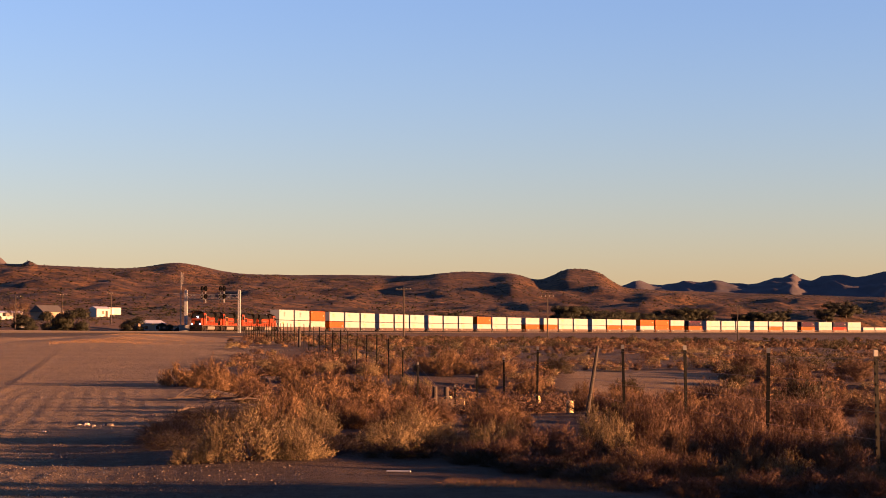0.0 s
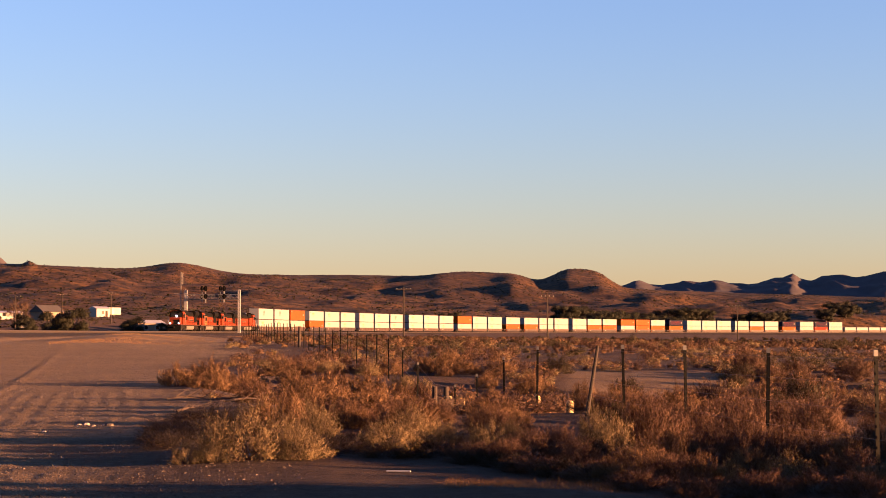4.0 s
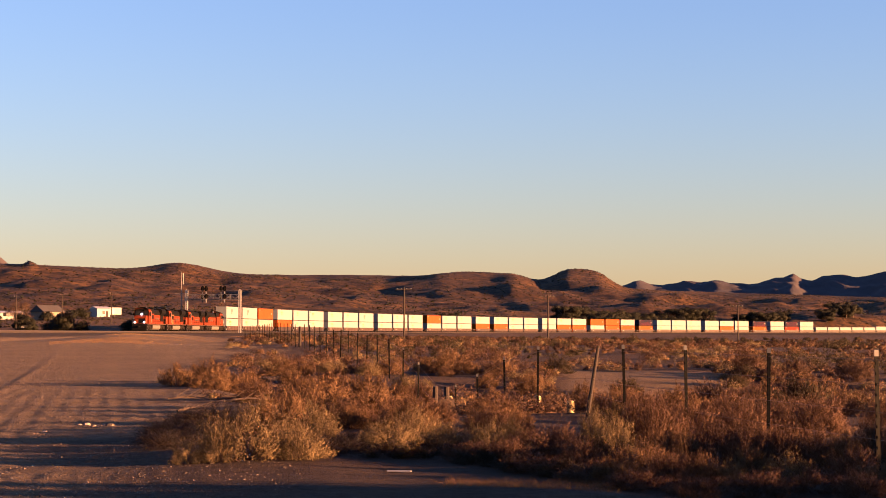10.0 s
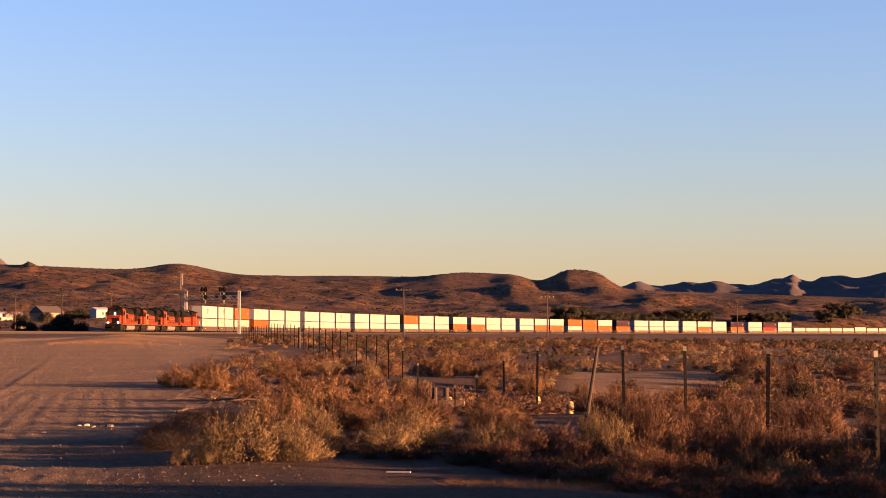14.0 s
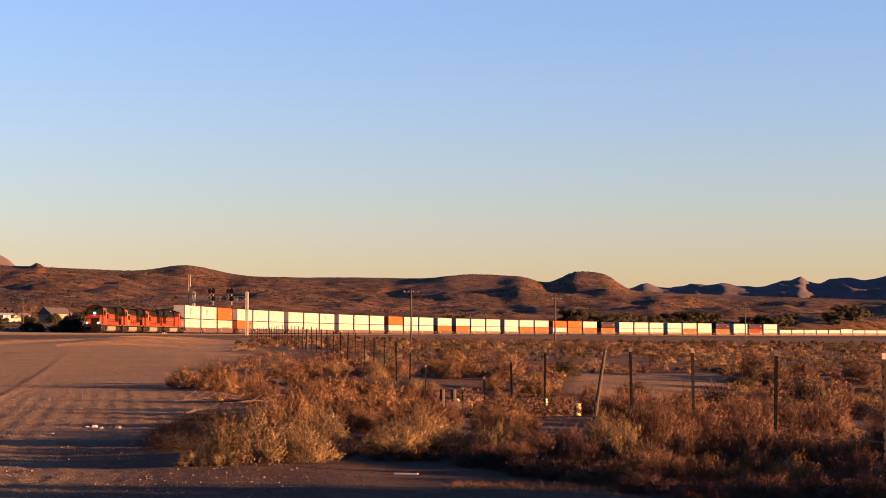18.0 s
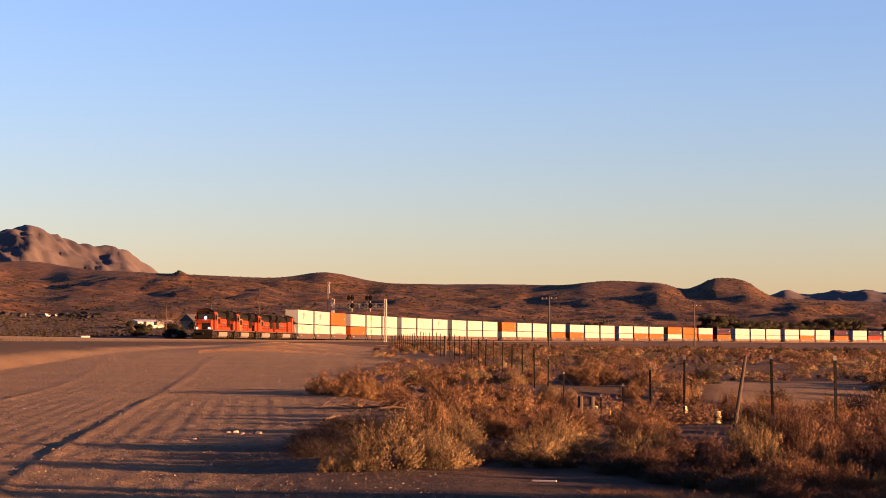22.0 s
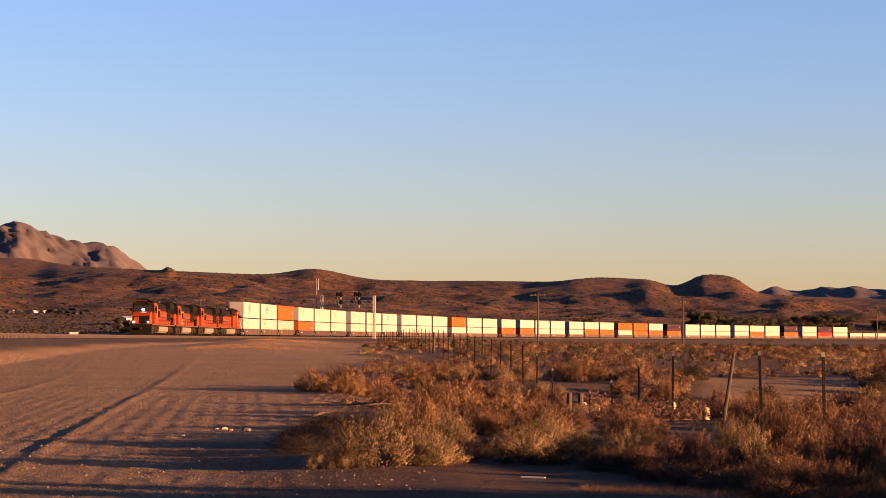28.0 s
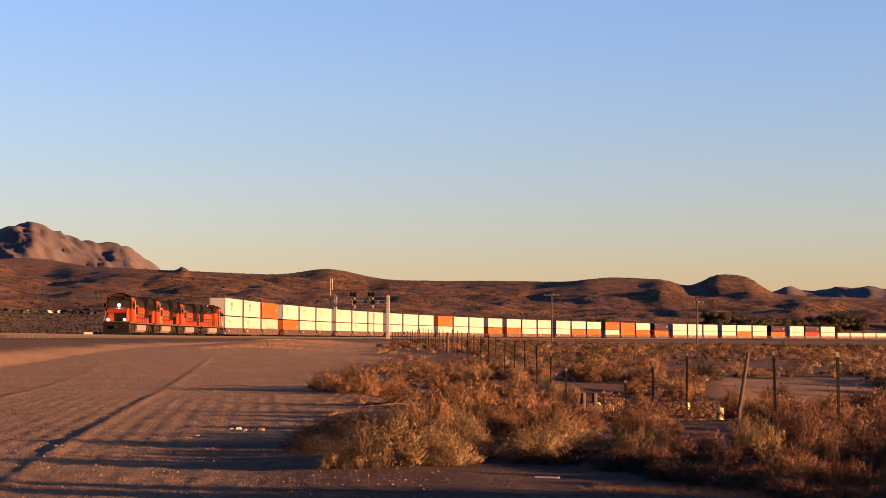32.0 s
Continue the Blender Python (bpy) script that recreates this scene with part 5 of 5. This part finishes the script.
# ---- the settlement beyond the railway ----
def build_house(b, r, length, depth, wall_h, roof_h, turn, wall, roof, label, windows=3, name="house"):
    x, y = at_bearing(b, r)
    h = thing(name, label, "house", "", pose(x, y, land_at(x, y) - 0.1, 0, 0, turn))
    L, D = length / 2, depth / 2
    part("wall", Geo().box(-L, L, -D, D, 0, wall_h), M[wall], h)
    part("roof", Geo().prism([(-D - 0.3, wall_h), (D + 0.3, wall_h), (0.0, wall_h + roof_h)], -L - 0.3, L + 0.3), M[roof], h)
    for k in range(windows):
        wx = -L + (k + 0.7) * length / (windows + 0.4)
        w = part("window", Geo().box(wx - 0.5, wx + 0.5, -D - 0.03, -D, 1.0, 2.0), M["glass"], h)
        part("window_frame", Geo().box(wx - 0.58, wx + 0.58, -D - 0.02, -D, 0.92, 2.08), M["white_wall"], w)
    part("door", Geo().box(L - 1.6, L - 0.7, -D - 0.03, -D, 0.05, 2.05), M["wood"], h)
    return h


def build_car(b, r, turn, paint, label):
    x, y = at_bearing(b, r)
    c = thing("parked_car", label, "car", "parked vehicles", pose(x, y, land_at(x, y), 0, 0, turn))
    part("body", Geo().side([(-2.2, 0.35), (2.2, 0.35), (2.25, 0.75), (1.3, 0.95), (0.7, 1.45), (-1.2, 1.48), (-1.9, 0.95), (-2.25, 0.85)], -0.85, 0.85), M[paint], c)
    for sgn in (-1, 1):
        part("window", Geo().side([(-1.6, 0.97), (1.1, 0.97), (0.62, 1.38), (-1.1, 1.40)], sgn * 0.85, sgn * 0.87), M["glass"], c)
        for wx in (-1.4, 1.4):
            part("wheel", Geo().tube((wx, sgn * 0.7, 0.32), (wx, sgn * 0.88, 0.32), 0.32, n=14), M["rubber"], c)


def build_box_trailer(b, r, turn, length, height, paint, label):
    x, y = at_bearing(b, r)
    t = thing("trailer", label, "trailer", "", pose(x, y, land_at(x, y), 0, 0, turn))
    part("body", Geo().box(-length / 2, length / 2, -1.2, 1.2, 0.6, 0.6 + height, bevel=0.12), M[paint], t)
    part("door", Geo().box(-0.4, 0.4, -1.24, -1.2, 0.75, 2.3), M["galvanised"], t)
    for wx in (-0.6, 0.6):
        part("wheel", Geo().tube((wx, -1.15, 0.35), (wx, -0.9, 0.35), 0.35, n=12), M["rubber"], t)


build_house(-13.75, 540, 11, 6, 2.0, 0.6, 35, "white_wall", "roof_pale", "low white house with pale metal roof behind trees", 3)
build_house(-12.35, 520, 7, 6, 2.5, 1.9, 50, "tan_wall", "roof_dark", "tan house with a dark gabled roof", 2)
build_house(-10.75, 600, 5, 4, 2.8, 0.7, 45, "white_wall", "roof_pale", "small white shed lit by the sun", 1, "shed")
build_house(-9.3, 480, 8, 5, 2.6, 0.9, 40, "tan_wall", "roof_pale", "small tan house under a tree", 2)
build_box_trailer(-10.42, 610, 50, 7, 2.4, "white_wall", "white box trailer parked by the houses")
yard = random.Random(17)
for k in range(22):
    b = -18.25 + 0.135 * k
    pale = k in (9, 10, 12)
    paint = "car_green" if k == 10 else "car_white" if pale else "car_dark"
    build_car(b, 790 + yard.uniform(0, 40), yard.uniform(0, 180), paint, {"car_green": "grey-green parked car in a yard", "car_white": "white parked car in a yard", "car_dark": "dark parked car in a yard"}[paint])
for b, r, turn, paint, label in ((-14.2, 520, 10, "car_dark", "dark parked car near the houses"), (-13.0, 430, 5, "car_white", "white parked car near the houses"), (-8.2, 455, 12, "car_dark", "dark blue parked car")):
    build_car(b, r, turn, paint, label)


# ---- stones and litter on the bare ground ----
def scatter_stones():
    gen = np.random.default_rng(41)
    n = 105000
    y = 13 + 110 * gen.uniform(0, 1, n) ** 1.7
    x = road_edge(y) + 2.5 - gen.exponential(9, n)
    z = land(x, y)
    size = 0.0045 + 0.0050 * gen.exponential(1.0, n) + 0.00017 * y
    size = np.minimum(size, 0.018 + 0.0005 * y)
    corners = np.array([(1, 0, 0), (-0.5, 0.87, 0), (-0.5, -0.87, 0), (0.1, 0.1, 0.65)])
    faces = np.array([(0, 1, 3), (1, 2, 3), (2, 0, 3), (0, 2, 1)])
    a = gen.uniform(0, 6.28, n)
    rot = np.stack([np.stack([np.cos(a), -np.sin(a)], -1), np.stack([np.sin(a), np.cos(a)], -1)], 1)
    v = np.repeat(corners[None], n, 0) * gen.uniform(0.6, 1.3, (n, 4, 3))
    v[:, :, :2] = np.einsum("nij,nkj->nki", rot, v[:, :, :2])
    v = v * size[:, None, None] + np.stack([x, y, z - 0.004], 1)[:, None]
    f = faces[None] + 4 * np.arange(n)[:, None, None]
    tagged(new("gravel", numpy_mesh("gravel", v.reshape(-1, 3), f.reshape(-1, 3), M["rock"], False)), "pale stones scattered over the dirt road", "gravel", kind="stuff")
    r = random.Random(8)
    for b, d, s in ((-10.4, 32.6, 0.09), (-10.55, 33.0, 0.06), (-11.1, 33.2, 0.07), (-11.35, 33.4, 0.05), (-10.9, 32.9, 0.05), (-12.4, 31, 0.05)):
        x, y = at_bearing(b, d)
        g = Geo()
        ring = [(math.cos(k) * s * r.uniform(0.8, 1.2), math.sin(k) * s * r.uniform(0.7, 1.0)) for k in (0, 1.05, 2.1, 3.14, 4.2, 5.2)]
        vs = [(p, q, 0) for p, q in ring] + [(p * 0.8, q * 0.8, s * 0.6) for p, q in ring] + [(0, 0, s * 0.75)]
        g.add(vs, [(i, (i + 1) % 6, 6 + (i + 1) % 6, 6 + i) for i in range(6)] + [(6 + i, 6 + (i + 1) % 6, 12) for i in range(6)])
        st = new("stone", g.mesh("stone", M["rock"]))
        st.location = (x, y, land_at(x, y) - 0.01)
        tagged(st, "pale stone lying on the dirt road", "stone", "loose stones")
    x, y = at_bearing(-1.4, 20.8)
    bd = new("board", Geo().box(-0.14, 0.14, -0.02, 0.02, 0, 0.015).mesh("board", M["plank"]))
    bd.matrix_basis = pose(x, y, land_at(x, y) + 0.01, 2, 0, -12)
    tagged(bd, "bleached broken board lying on the dirt", "board")


scatter_stones()


# ---- everything that moves ----
def motions():
    times = [k * 2.0 for k in range(17)]
    for ob, middle, z, back in ROLLING:
        flip = pose(0, 0, z, 0, 0, 180 if back else 0)
        walk(ob, [(t, riding(middle - gone(t)) @ flip) for t in times])
    fine = [k * 0.1 for k in range(321)]
    for ob, back in WHEELS:
        rest = ob.matrix_basis.copy()
        sign = -1 if back else 1
        walk(ob, [(t, rest @ pose(0, 0, 0, 0, sign * math.degrees((gone(t) - gone(0)) / 0.53), 0)) for t in fine])


motions()
